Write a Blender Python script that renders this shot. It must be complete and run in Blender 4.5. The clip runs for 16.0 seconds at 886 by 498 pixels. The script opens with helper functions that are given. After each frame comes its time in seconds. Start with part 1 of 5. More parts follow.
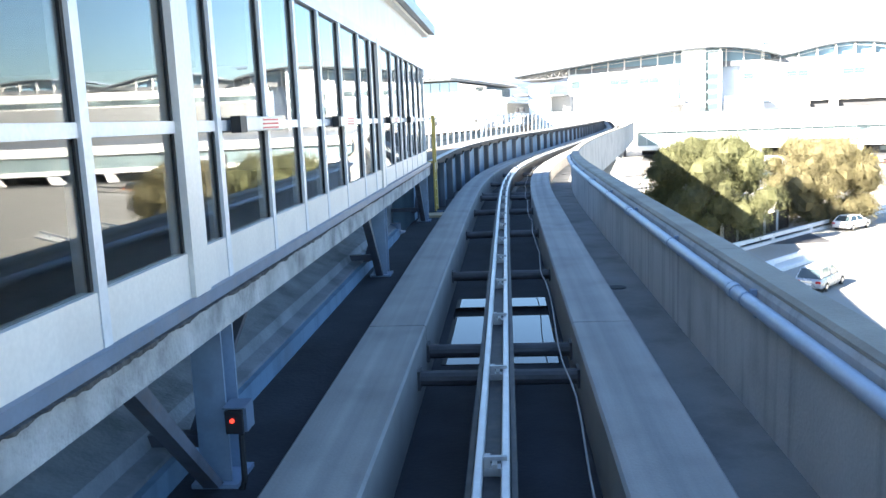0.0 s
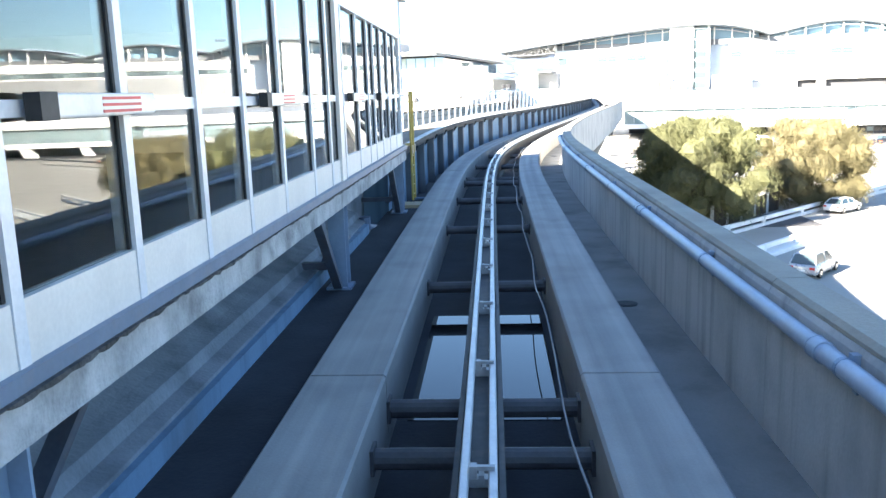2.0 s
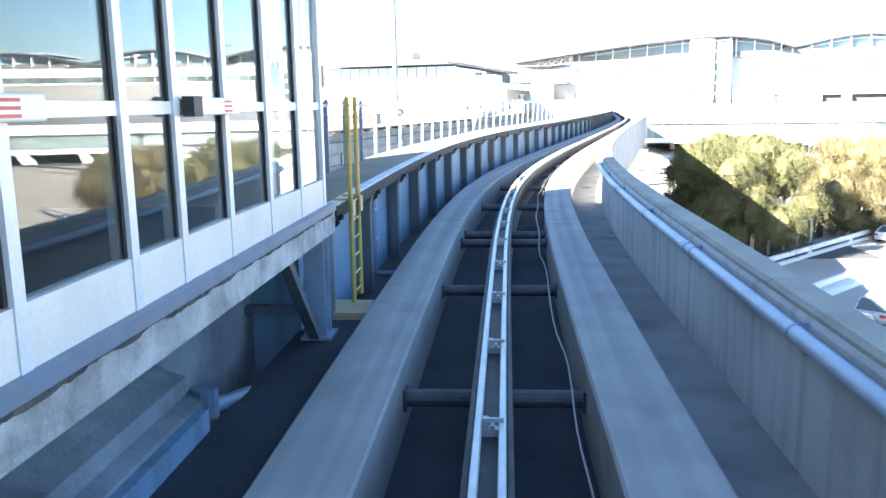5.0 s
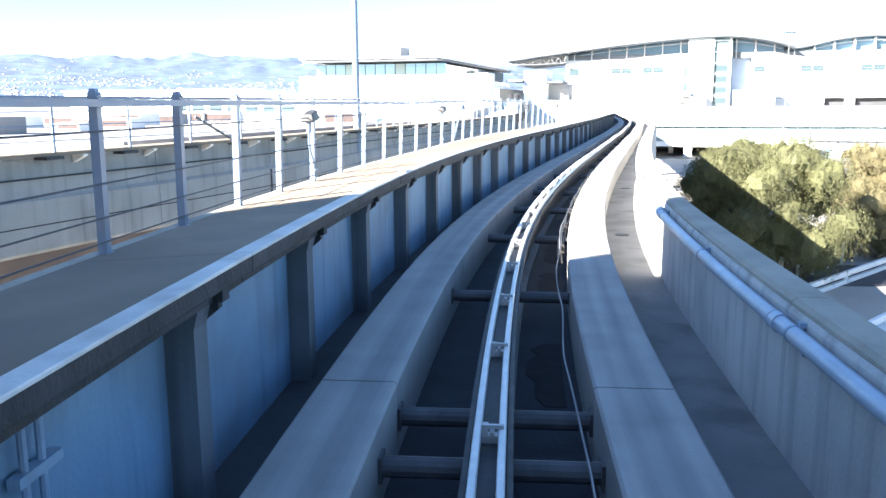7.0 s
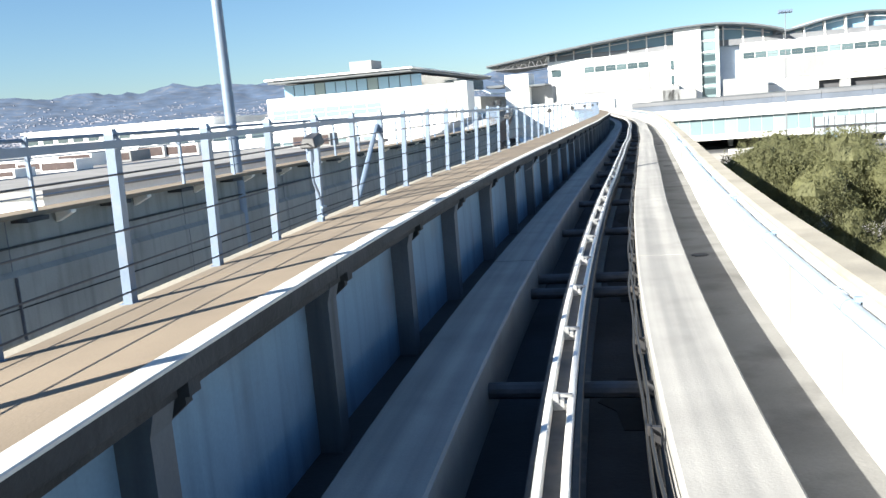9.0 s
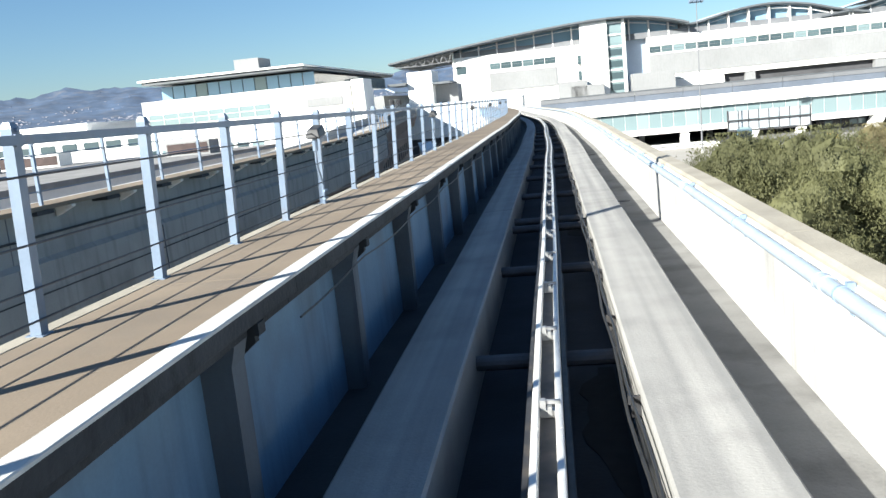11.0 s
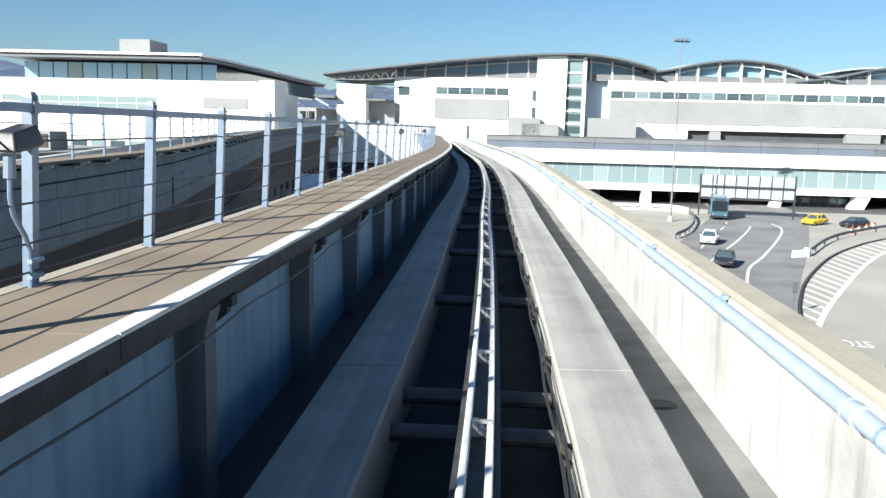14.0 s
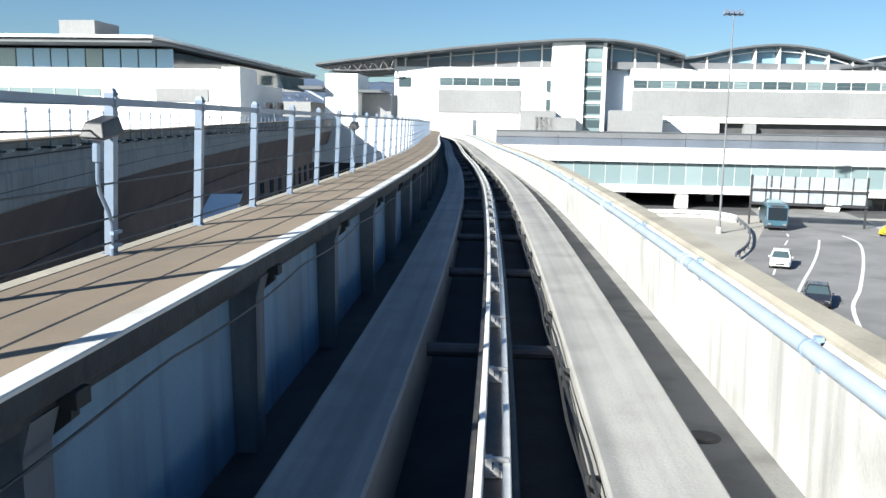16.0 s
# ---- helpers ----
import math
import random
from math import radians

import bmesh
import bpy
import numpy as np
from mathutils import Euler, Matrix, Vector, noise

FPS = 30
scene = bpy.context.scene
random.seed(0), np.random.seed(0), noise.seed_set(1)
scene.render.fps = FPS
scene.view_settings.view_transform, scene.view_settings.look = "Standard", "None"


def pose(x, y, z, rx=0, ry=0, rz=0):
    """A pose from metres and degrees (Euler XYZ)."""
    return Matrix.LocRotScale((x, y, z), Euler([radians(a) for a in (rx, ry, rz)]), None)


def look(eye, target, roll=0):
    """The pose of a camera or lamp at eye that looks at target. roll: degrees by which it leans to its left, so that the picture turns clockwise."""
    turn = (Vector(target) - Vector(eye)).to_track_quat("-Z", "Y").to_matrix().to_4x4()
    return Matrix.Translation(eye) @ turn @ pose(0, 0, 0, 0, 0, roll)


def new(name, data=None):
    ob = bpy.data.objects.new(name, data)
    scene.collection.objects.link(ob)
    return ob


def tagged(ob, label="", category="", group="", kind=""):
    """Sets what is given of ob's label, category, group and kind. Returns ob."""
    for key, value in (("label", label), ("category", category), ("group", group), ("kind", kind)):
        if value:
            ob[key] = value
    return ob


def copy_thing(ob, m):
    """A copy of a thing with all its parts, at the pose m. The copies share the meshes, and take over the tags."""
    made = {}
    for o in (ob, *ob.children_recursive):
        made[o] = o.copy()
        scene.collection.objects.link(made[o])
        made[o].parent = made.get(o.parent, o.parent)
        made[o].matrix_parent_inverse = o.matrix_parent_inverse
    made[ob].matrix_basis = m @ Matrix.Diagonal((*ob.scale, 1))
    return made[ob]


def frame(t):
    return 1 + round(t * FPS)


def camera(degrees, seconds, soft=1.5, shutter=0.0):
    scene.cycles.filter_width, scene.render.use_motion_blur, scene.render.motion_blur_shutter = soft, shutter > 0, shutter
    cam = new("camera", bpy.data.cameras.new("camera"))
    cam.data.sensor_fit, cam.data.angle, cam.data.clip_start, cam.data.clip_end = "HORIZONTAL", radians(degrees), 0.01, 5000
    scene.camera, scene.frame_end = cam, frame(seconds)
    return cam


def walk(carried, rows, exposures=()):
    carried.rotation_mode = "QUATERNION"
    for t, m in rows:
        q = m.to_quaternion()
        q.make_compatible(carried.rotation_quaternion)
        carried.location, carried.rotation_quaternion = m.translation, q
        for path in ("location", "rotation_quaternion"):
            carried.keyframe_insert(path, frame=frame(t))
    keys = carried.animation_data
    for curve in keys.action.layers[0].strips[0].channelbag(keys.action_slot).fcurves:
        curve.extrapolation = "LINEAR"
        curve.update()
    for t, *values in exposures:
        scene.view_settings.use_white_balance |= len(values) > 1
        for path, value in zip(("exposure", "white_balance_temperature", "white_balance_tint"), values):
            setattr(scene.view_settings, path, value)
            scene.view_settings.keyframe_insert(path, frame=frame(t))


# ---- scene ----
cam = camera(57.2, 16.0)
PATH = [
    (0, (0.593, -1.272, 2.117), (0.492, 0.701, 1.802), -2.4),
    (0.5, (0.594, -0.963, 2.123), (0.516, 1.003, 1.766), -2),
    (1, (0.607, -0.528, 2.123), (0.527, 1.439, 1.767), -1.8),
    (1.5, (0.615, 0.103, 2.132), (0.539, 2.067, 1.76), -1.8),
    (2, (0.636, 0.936, 2.137), (0.571, 2.899, 1.764), -1.8),
    (2.5, (0.68, 1.859, 2.113), (0.626, 3.822, 1.737), -1.2),
    (3, (0.7, 3.019, 2.13), (0.639, 4.983, 1.756), -1.3),
    (3.5, (0.728, 4.312, 2.143), (0.668, 6.278, 1.779), -1.1),
    (4, (0.775, 5.74, 2.113), (0.694, 7.707, 1.763), -1.4),
    (6.5, (1.086, 15.542, 2.142), (0.993, 17.509, 1.793), -0.5),
    (7, (1.164, 18.115, 2.13), (1.094, 20.082, 1.778), -0.3),
    (7.5, (1.258, 20.734, 2.139), (1.181, 22.704, 1.799), -0.6),
    (8, (1.431, 23.688, 2.143), (1.34, 25.66, 1.818), -1.16),
    (8.5, (1.65, 26.776, 2.148), (1.594, 28.749, 1.821), -1),
    (9, (2.036, 29.850, 2.166), (1.980, 31.823, 1.841), -4.66),
    (11.5, (4.915, 46.300, 2.149), (5.153, 48.256, 1.803), -3.57),
    (12, (5.841, 50.421, 2.121), (6.173, 52.369, 1.814), -1.08),
    (12.5, (6.8, 54.727, 2.131), (7.158, 56.672, 1.83), -0.02),
    (13, (7.794, 59.156, 2.108), (8.138, 61.105, 1.819), 1.06),
    (13.5, (8.835, 63.738, 2.118), (9.175, 65.689, 1.84), 0.86),
    (14, (9.99, 68.658, 2.106), (10.309, 70.61, 1.813), 1.41),
    (14.5, (11.1, 73.681, 2.12), (11.453, 75.623, 1.801), 1.83),
    (15, (12.235, 78.783, 2.090), (12.561, 80.723, 1.727), 0.07),
    (15.5, (13.274, 83.726, 2.060), (13.607, 85.671, 1.736), 0.71),
    (16, (14.339, 88.728, 2.055), (14.633, 90.683, 1.750), 0.95),
]
EXPOSURES = [(0, 3.45, 6950, 9), (4.0, 3.75, 6900, 9), (6.5, 3.4, 6600, 10), (7.0, 3.15, 6500, 10), (7.5, 2.8, 6550, 9), (8.0, 2.3, 6550, 8), (8.5, 2.05, 6500, 7),
             (9.0, 1.85, 6500, 6), (11.5, 1.58, 6300, 5), (13.0, 1.45, 6250, 5), (16.0, 1.38, 6250, 5)]
walk(cam, [(t, look(eye, target, roll)) for t, eye, target, roll in PATH], EXPOSURES)

# ---------------------------------------------------------------- light
SUN_WAY = Vector((0.81 * math.cos(radians(26)), 0.586 * math.cos(radians(26)), -math.sin(radians(26))))
world = bpy.data.worlds.new("sky")
scene.world = world
world.use_nodes = True
sky = world.node_tree.nodes.new("ShaderNodeTexSky")
sky.sky_type = "NISHITA"
sky.sun_disc = False
sky.sun_elevation = radians(26)
sky.sun_rotation = radians(234.1)
sky.air_density, sky.dust_density, sky.ozone_density = 1.05, 0.35, 6.0
back = world.node_tree.nodes["Background"]
back.inputs["Strength"].default_value = 0.046
world.node_tree.links.new(sky.outputs["Color"], back.inputs["Color"])
sun_data = bpy.data.lights.new("sun", "SUN")
sun_data.energy, sun_data.angle, sun_data.color = 5.0, radians(0.53), (1.0, 0.95, 0.88)
sun = new("sun", sun_data)
sun.matrix_world = look((0, 0, 60), Vector((0, 0, 60)) + SUN_WAY)


# ---------------------------------------------------------------- materials
def mat(name, base, rough=0.7, metal=0.0, scale=3.0, vary=0.15, bump=0.0, stain=None, stain_scale=0.6, stain_amount=0.5,
        streak=0.0, object_vary=0.0, fine=40.0, bands=0.0):
    """A procedural surface: coarse and fine variation, optional stains and upright streaks, fine relief."""
    m = bpy.data.materials.new(name)
    m.use_nodes = True
    nt = m.node_tree
    n, l = nt.nodes, nt.links
    bsdf = n["Principled BSDF"]
    bsdf.inputs["Metallic"].default_value = metal
    geo = n.new("ShaderNodeNewGeometry")

    def noise_at(sc, detail, squash=None):
        t = n.new("ShaderNodeTexNoise")
        t.inputs["Scale"].default_value, t.inputs["Detail"].default_value = sc, detail
        if squash:
            mp = n.new("ShaderNodeMapping")
            mp.inputs["Scale"].default_value = squash
            l.new(geo.outputs["Position"], mp.inputs["Vector"])
            l.new(mp.outputs["Vector"], t.inputs["Vector"])
        else:
            l.new(geo.outputs["Position"], t.inputs["Vector"])
        return t.outputs["Fac"]

    def blend(kind, fac, a, b):
        x = n.new("ShaderNodeMix")
        x.data_type, x.blend_type = "RGBA", kind
        for sock, v in ((x.inputs[0], fac), (x.inputs[6], a), (x.inputs[7], b)):
            if hasattr(v, "is_linked"):
                l.new(v, sock)
            else:
                sock.default_value = v
        return x.outputs[2]

    def ramp(v, lo, hi):
        r = n.new("ShaderNodeMapRange")
        r.inputs[1].default_value, r.inputs[2].default_value = lo, hi
        l.new(v, r.inputs[0])
        return r.outputs[0]

    dark = tuple(c * (1 - vary) for c in base) + (1,)
    light = tuple(min(1, c * (1 + vary)) for c in base) + (1,)
    col = blend("MIX", ramp(noise_at(scale, 6), 0.3, 0.7), dark, light)
    col = blend("MULTIPLY", 0.35 if vary else 0.0, col, blend("MIX", ramp(noise_at(fine, 4), 0.3, 0.7), (0.75, 0.75, 0.75, 1), (1, 1, 1, 1)))
    if stain:
        amount = n.new("ShaderNodeMath")
        amount.operation = "MULTIPLY"
        l.new(ramp(noise_at(stain_scale, 8), 0.52, 0.72), amount.inputs[0])
        amount.inputs[1].default_value = stain_amount
        col = blend("MIX", amount.outputs[0], col, (*stain, 1))
    if streak:
        amount = n.new("ShaderNodeMath")
        amount.operation = "MULTIPLY"
        l.new(ramp(noise_at(1.0, 5, (5.0, 5.0, 0.35)), 0.5, 0.75), amount.inputs[0])
        amount.inputs[1].default_value = streak
        col = blend("MIX", amount.outputs[0], col, tuple(c * 0.35 for c in base) + (1,))
    if bands:
        att = n.new("ShaderNodeAttribute")
        att.attribute_name = "across"
        sep, com = n.new("ShaderNodeSeparateXYZ"), n.new("ShaderNodeCombineXYZ")
        l.new(geo.outputs["Position"], sep.inputs[0])
        for src, k, sock in ((att.outputs["Fac"], 4.2, 0), (sep.outputs[1], 0.06, 1), (sep.outputs[2], 0.5, 2)):
            mul = n.new("ShaderNodeMath")
            mul.operation = "MULTIPLY"
            mul.inputs[1].default_value = k
            l.new(src, mul.inputs[0])
            l.new(mul.outputs[0], com.inputs[sock])
        t = n.new("ShaderNodeTexNoise")
        t.inputs["Scale"].default_value, t.inputs["Detail"].default_value = 1.0, 5
        l.new(com.outputs[0], t.inputs["Vector"])
        col = blend("MULTIPLY", bands, col, blend("MIX", ramp(t.outputs["Fac"], 0.35, 0.65), (0.55, 0.56, 0.58, 1), (1, 1, 1, 1)))
    if object_vary:
        info = n.new("ShaderNodeObjectInfo")
        col = blend("MULTIPLY", object_vary, col, blend("MIX", info.outputs["Random"], (0.6, 0.6, 0.6, 1), (1, 1, 1, 1)))
    l.new(col, bsdf.inputs["Base Color"])
    rr = n.new("ShaderNodeMapRange")
    rr.inputs[3].default_value, rr.inputs[4].default_value = max(0.02, rough - 0.12), min(1, rough + 0.1)
    l.new(noise_at(scale * 2.3, 4), rr.inputs[0])
    l.new(rr.outputs[0], bsdf.inputs["Roughness"])
    if bump:
        b = n.new("ShaderNodeBump")
        b.inputs["Strength"].default_value, b.inputs["Distance"].default_value = bump, 0.02
        l.new(noise_at(fine * 0.7, 8), b.inputs["Height"])
        l.new(b.outputs["Normal"], bsdf.inputs["Normal"])
    return m


def glass(name, tint, rough=0.0, through_it=1.0, dark=(0.02, 0.025, 0.03)):
    m = bpy.data.materials.new(name)
    m.use_nodes = True
    b = m.node_tree.nodes["Principled BSDF"]
    b.inputs["Base Color"].default_value = (*(tint if through_it else dark), 1)
    b.inputs["Roughness"].default_value = rough
    b.inputs["Transmission Weight"].default_value = through_it
    b.inputs["IOR"].default_value = 1.52
    return m


def leaf_mat(name, base):
    """Foliage that lets part of the light through, with a slow change of tone from clump to clump."""
    m = mat(name, base, 0.75, scale=0.5, vary=0.35, fine=5)
    n, l = m.node_tree.nodes, m.node_tree.links
    bsdf, out = n["Principled BSDF"], n["Material Output"]
    back_light, both = n.new("ShaderNodeBsdfTranslucent"), n.new("ShaderNodeMixShader")
    l.new(bsdf.inputs["Base Color"].links[0].from_socket, back_light.inputs["Color"])
    both.inputs[0].default_value = 0.4
    l.new(bsdf.outputs[0], both.inputs[1])
    l.new(back_light.outputs[0], both.inputs[2])
    l.new(both.outputs[0], out.inputs["Surface"])
    return m


def lamp_mat(name, colour, power):
    m = bpy.data.materials.new(name)
    m.use_nodes = True
    b = m.node_tree.nodes["Principled BSDF"]
    b.inputs["Base Color"].default_value = (*colour, 1)
    b.inputs["Emission Color"].default_value = (*colour, 1)
    b.inputs["Emission Strength"].default_value = power
    return m


CONCRETE = mat("weathered concrete", (0.48, 0.472, 0.45), 0.85, scale=0.8, vary=0.12, bump=0.25, stain=(0.22, 0.215, 0.205), stain_scale=0.9, stain_amount=0.55, streak=0.6)
# Stained concrete whose base is lowered for the wall's shaded side.
CONCRETE_SHADE = mat("stained concrete darkened for shade", (0.30, 0.298, 0.285), 0.88, scale=0.6, vary=0.18, bump=0.3, stain=(0.1, 0.095, 0.09), stain_amount=0.6, streak=0.5)
# Brown base made darker to carry the shade on the girder's side.
GIRDER_TAN = mat("brown concrete darkened for shade", (0.125, 0.095, 0.082), 0.9, scale=0.5, vary=0.2, bump=0.2, stain=(0.09, 0.075, 0.065), stain_amount=0.6)
# Trough and side floor: the shade between the pads is put into this near-black.
TROUGH = mat("near-black trough floor with shade in it", (0.024, 0.028, 0.036), 0.88, scale=1.1, vary=0.3, bump=0.3, stain=(0.015, 0.015, 0.016), stain_amount=0.7)
BOARD = mat("dark brown fence boards", (0.05, 0.035, 0.026), 0.85, scale=2.0, vary=0.3, bump=0.3, object_vary=0.5)
OPENING_BROWN = mat("dark brown window opening", (0.05, 0.032, 0.03), 0.8, scale=1.0, vary=0.25)
FLOOD_CASE = mat("black lamp housing", (0.03, 0.03, 0.033), 0.5, scale=6, vary=0.15)
CONCRETE_PAD = mat("trowelled running concrete", (0.395, 0.38, 0.352), 0.8, scale=1.2, vary=0.1, bump=0.15, stain=(0.2, 0.19, 0.18), stain_scale=1.4, stain_amount=0.35, fine=60, bands=0.8)
# Stained floor; its base is lowered to deepen the shade beside the pads.
CONCRETE_FLOOR = mat("stained concrete darkened for shade tone", (0.055, 0.056, 0.058), 0.75, scale=0.9, vary=0.25, bump=0.3, stain=(0.04, 0.04, 0.045), stain_amount=0.8, bands=0.4)
CONCRETE_CAP = mat("parapet coping concrete", (0.36, 0.325, 0.262), 0.88, scale=1.5, vary=0.14, bump=0.3, stain=(0.2, 0.18, 0.15), stain_scale=1.1, stain_amount=0.6)
PLATFORM_EDGE = mat("spalled platform concrete", (0.43, 0.43, 0.425), 0.9, scale=3.5, vary=0.3, bump=0.8, stain=(0.12, 0.12, 0.12), stain_scale=3.2, stain_amount=0.75, streak=0.15)
# Bluish grey base holds the shade below the platform; stains come on top.
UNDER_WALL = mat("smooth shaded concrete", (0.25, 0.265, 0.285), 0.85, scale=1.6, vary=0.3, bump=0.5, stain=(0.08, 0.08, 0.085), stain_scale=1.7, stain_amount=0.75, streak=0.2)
SPALL = mat("broken dark aggregate", (0.07, 0.066, 0.062), 0.95, scale=9, vary=0.5, bump=1.0, stain=(0.2, 0.19, 0.18), stain_scale=12, stain_amount=0.6)
GUTTER = mat("pale dusty gutter concrete", (0.22, 0.215, 0.205), 0.88, scale=0.9, vary=0.2, bump=0.3, stain=(0.09, 0.085, 0.08), stain_scale=1.6, stain_amount=0.6)
STRUT = mat("blue-grey primed steel", (0.095, 0.105, 0.13), 0.6, scale=5, vary=0.25, stain=(0.12, 0.08, 0.06), stain_scale=7, stain_amount=0.5)
WALK_TOP = mat("tan grit walkway", (0.214, 0.168, 0.120), 0.92, scale=0.7, vary=0.2, bump=0.1, stain=(0.15, 0.125, 0.1), stain_scale=1.3, stain_amount=0.6, fine=90)
WALK_EDGE = mat("pale painted walkway edge", (0.62, 0.61, 0.58), 0.7, scale=2, vary=0.12, bump=0.15, stain=(0.3, 0.28, 0.25), stain_scale=2.5, stain_amount=0.5)
# Real grime and streaks over a base darkened for the face's shade.
FASCIA = mat("grimy edge, shade in its tone", (0.038, 0.04, 0.044), 0.85, scale=1.5, vary=0.35, bump=0.4, stain=(0.02, 0.02, 0.02), stain_scale=1.8, stain_amount=0.9, streak=0.8)
WALL_PANEL = mat("pale blue grey wall panel", (0.175, 0.285, 0.395), 0.7, scale=0.7, vary=0.12, bump=0.12, stain=(0.14, 0.13, 0.12), stain_scale=0.9, stain_amount=0.55, streak=0.5)
PILASTER = mat("stained wall rib", (0.13, 0.145, 0.165), 0.8, scale=1.0, vary=0.2, bump=0.2, stain=(0.09, 0.085, 0.08), stain_amount=0.7, streak=0.8)
STEEL_GREY = mat("grey painted steel", (0.165, 0.215, 0.29), 0.45, metal=0.1, scale=4, vary=0.08, stain=(0.25, 0.2, 0.16), stain_scale=6, stain_amount=0.25)
STEEL_BLUE = mat("blue grey painted steel", (0.25, 0.33, 0.43), 0.45, metal=0.1, scale=3, vary=0.1, stain=(0.18, 0.15, 0.12), stain_scale=5, stain_amount=0.3)
RAIL_TOP = mat("worn bright rail", (0.74, 0.73, 0.7), 0.4, metal=0.15, scale=6, vary=0.1)
RAIL_DARK = mat("black rail insulation", (0.03, 0.03, 0.033), 0.6, scale=6, vary=0.3, stain=(0.1, 0.08, 0.06), stain_scale=5, stain_amount=0.5)
CLIP = mat("galvanised clip", (0.4, 0.4, 0.4), 0.45, metal=0.5, scale=8, vary=0.2)
TIE = mat("dark cross tie", (0.07, 0.07, 0.075), 0.55, scale=4, vary=0.3, bump=0.2)
CABLE = mat("grey cable sheath", (0.2, 0.2, 0.2), 0.5, scale=8, vary=0.1)
CABLE_BLACK = mat("black cable sheath", (0.03, 0.03, 0.03), 0.5, scale=8, vary=0.1)
PIPE = mat("blue grey conduit paint", (0.40, 0.47, 0.55), 0.4, metal=0.15, scale=3, vary=0.07, stain=(0.3, 0.3, 0.3), stain_scale=4, stain_amount=0.3)
WIRE = mat("steel wire", (0.06, 0.06, 0.065), 0.5, metal=0.0, scale=8, vary=0.1)
WHITE_PANEL = mat("white enamelled panel", (0.78, 0.74, 0.68), 0.4, scale=1.5, vary=0.05, stain=(0.55, 0.53, 0.5), stain_scale=2, stain_amount=0.4, streak=0.12)
ALUMINIUM = mat("brushed aluminium frame", (0.72, 0.73, 0.74), 0.4, metal=0.1, scale=5, vary=0.06)
GASKET = mat("black gasket", (0.02, 0.02, 0.02), 0.6, scale=8, vary=0.1)
RED_MARK = mat("red caution mark", (0.6, 0.08, 0.07), 0.5, scale=8, vary=0.1)
NOTICE = mat("faded pink plate", (0.5, 0.3, 0.36), 0.5, scale=8, vary=0.1)
YELLOW = mat("yellow safety paint", (0.56, 0.39, 0.09), 0.5, scale=5, vary=0.12, stain=(0.3, 0.2, 0.08), stain_scale=6, stain_amount=0.4)
CREAM = mat("cream enamel", (0.58, 0.43, 0.25), 0.5, scale=4, vary=0.08)
LAMP_GLASS = mat("dusty lamp glass", (0.14, 0.14, 0.15), 0.25, scale=9, vary=0.15)
INTERIOR = mat("dark platform terrazzo", (0.1, 0.1, 0.11), 0.35, scale=5, vary=0.2)
INTERIOR_WALL = mat("platform back wall", (0.3, 0.3, 0.3), 0.7, scale=1, vary=0.1)
WHITE_WALL = mat("white rendered wall", (0.84, 0.83, 0.80), 0.8, scale=0.15, vary=0.04, stain=(0.66, 0.65, 0.62), stain_scale=0.12, stain_amount=0.4, fine=3)
GREY_WALL = mat("pale concrete wall", (0.25, 0.253, 0.255), 0.85, scale=0.1, vary=0.08, stain=(0.2, 0.2, 0.2), stain_scale=0.08, stain_amount=0.4, fine=2, streak=0.15)
# Near-black tone that puts the shade of openings and voids into the colour.
DARK_WALL = mat("near-black recess shade", (0.06, 0.06, 0.065), 0.8, scale=0.3, vary=0.2)
ROOF_METAL = mat("grey standing seam roof", (0.20, 0.225, 0.25), 0.4, metal=0.4, scale=0.1, vary=0.08, fine=2)
DULL_METAL = mat("dull grey metal panel", (0.17, 0.175, 0.185), 0.5, metal=0.1, scale=0.2, vary=0.1, stain=(0.12, 0.12, 0.13), stain_scale=0.15, stain_amount=0.5, fine=3)
# Darker bluish copy of the panel: shade of the recess below the parapet.
SHADE_BLUE = mat("metal panel in bluish shade tone", (0.13, 0.15, 0.185), 0.45, metal=0.1, scale=0.2, vary=0.12, stain=(0.1, 0.11, 0.13), stain_scale=0.15, stain_amount=0.5, fine=3)
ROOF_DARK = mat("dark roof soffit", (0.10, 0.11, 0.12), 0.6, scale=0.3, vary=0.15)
BLUE_WALL = mat("blue grey cladding", (0.33, 0.40, 0.50), 0.6, scale=0.2, vary=0.06, fine=3)
FELT = mat("weathered pale roof felt", (0.24, 0.232, 0.225), 0.95, scale=0.3, vary=0.15, stain=(0.17, 0.16, 0.155), stain_scale=0.25, stain_amount=0.6, fine=3)
WINDOW_DARK = glass("unlit black glass", (0, 0, 0), 0.08, 0.0, (0.012, 0.015, 0.017))
# Wet floor without gloss: its dark reflection is painted as flat black.
WET_BLACK = mat("matte black wet mark", (0.007, 0.007, 0.008), 0.9, scale=3, vary=0.3)
PANEL_BACK = mat("pale aluminium sign back", (0.36, 0.39, 0.42), 0.5, metal=0.2, scale=1.5, vary=0.12, object_vary=0.4)
WINDOW = glass("dark window glass", (0, 0, 0), 0.05, 0.0, (0.05, 0.075, 0.085))
WINDOW_TEAL = glass("grey teal glass", (0, 0, 0), 0.06, 0.0, (0.09, 0.13, 0.14))
WINDOW_BLUE = glass("sky blue glazing", (0, 0, 0), 0.08, 0.0, (0.20, 0.33, 0.44))
WINDOW_MILK = glass("milky teal glazing", (0, 0, 0), 0.12, 0.0, (0.23, 0.29, 0.30))
WINDOW_PALE = glass("pale teal glazing", (0, 0, 0), 0.1, 0.0, (0.18, 0.24, 0.25))
PANE = glass("clear platform pane", (0.80, 0.86, 0.86), 0.0, 1.0)
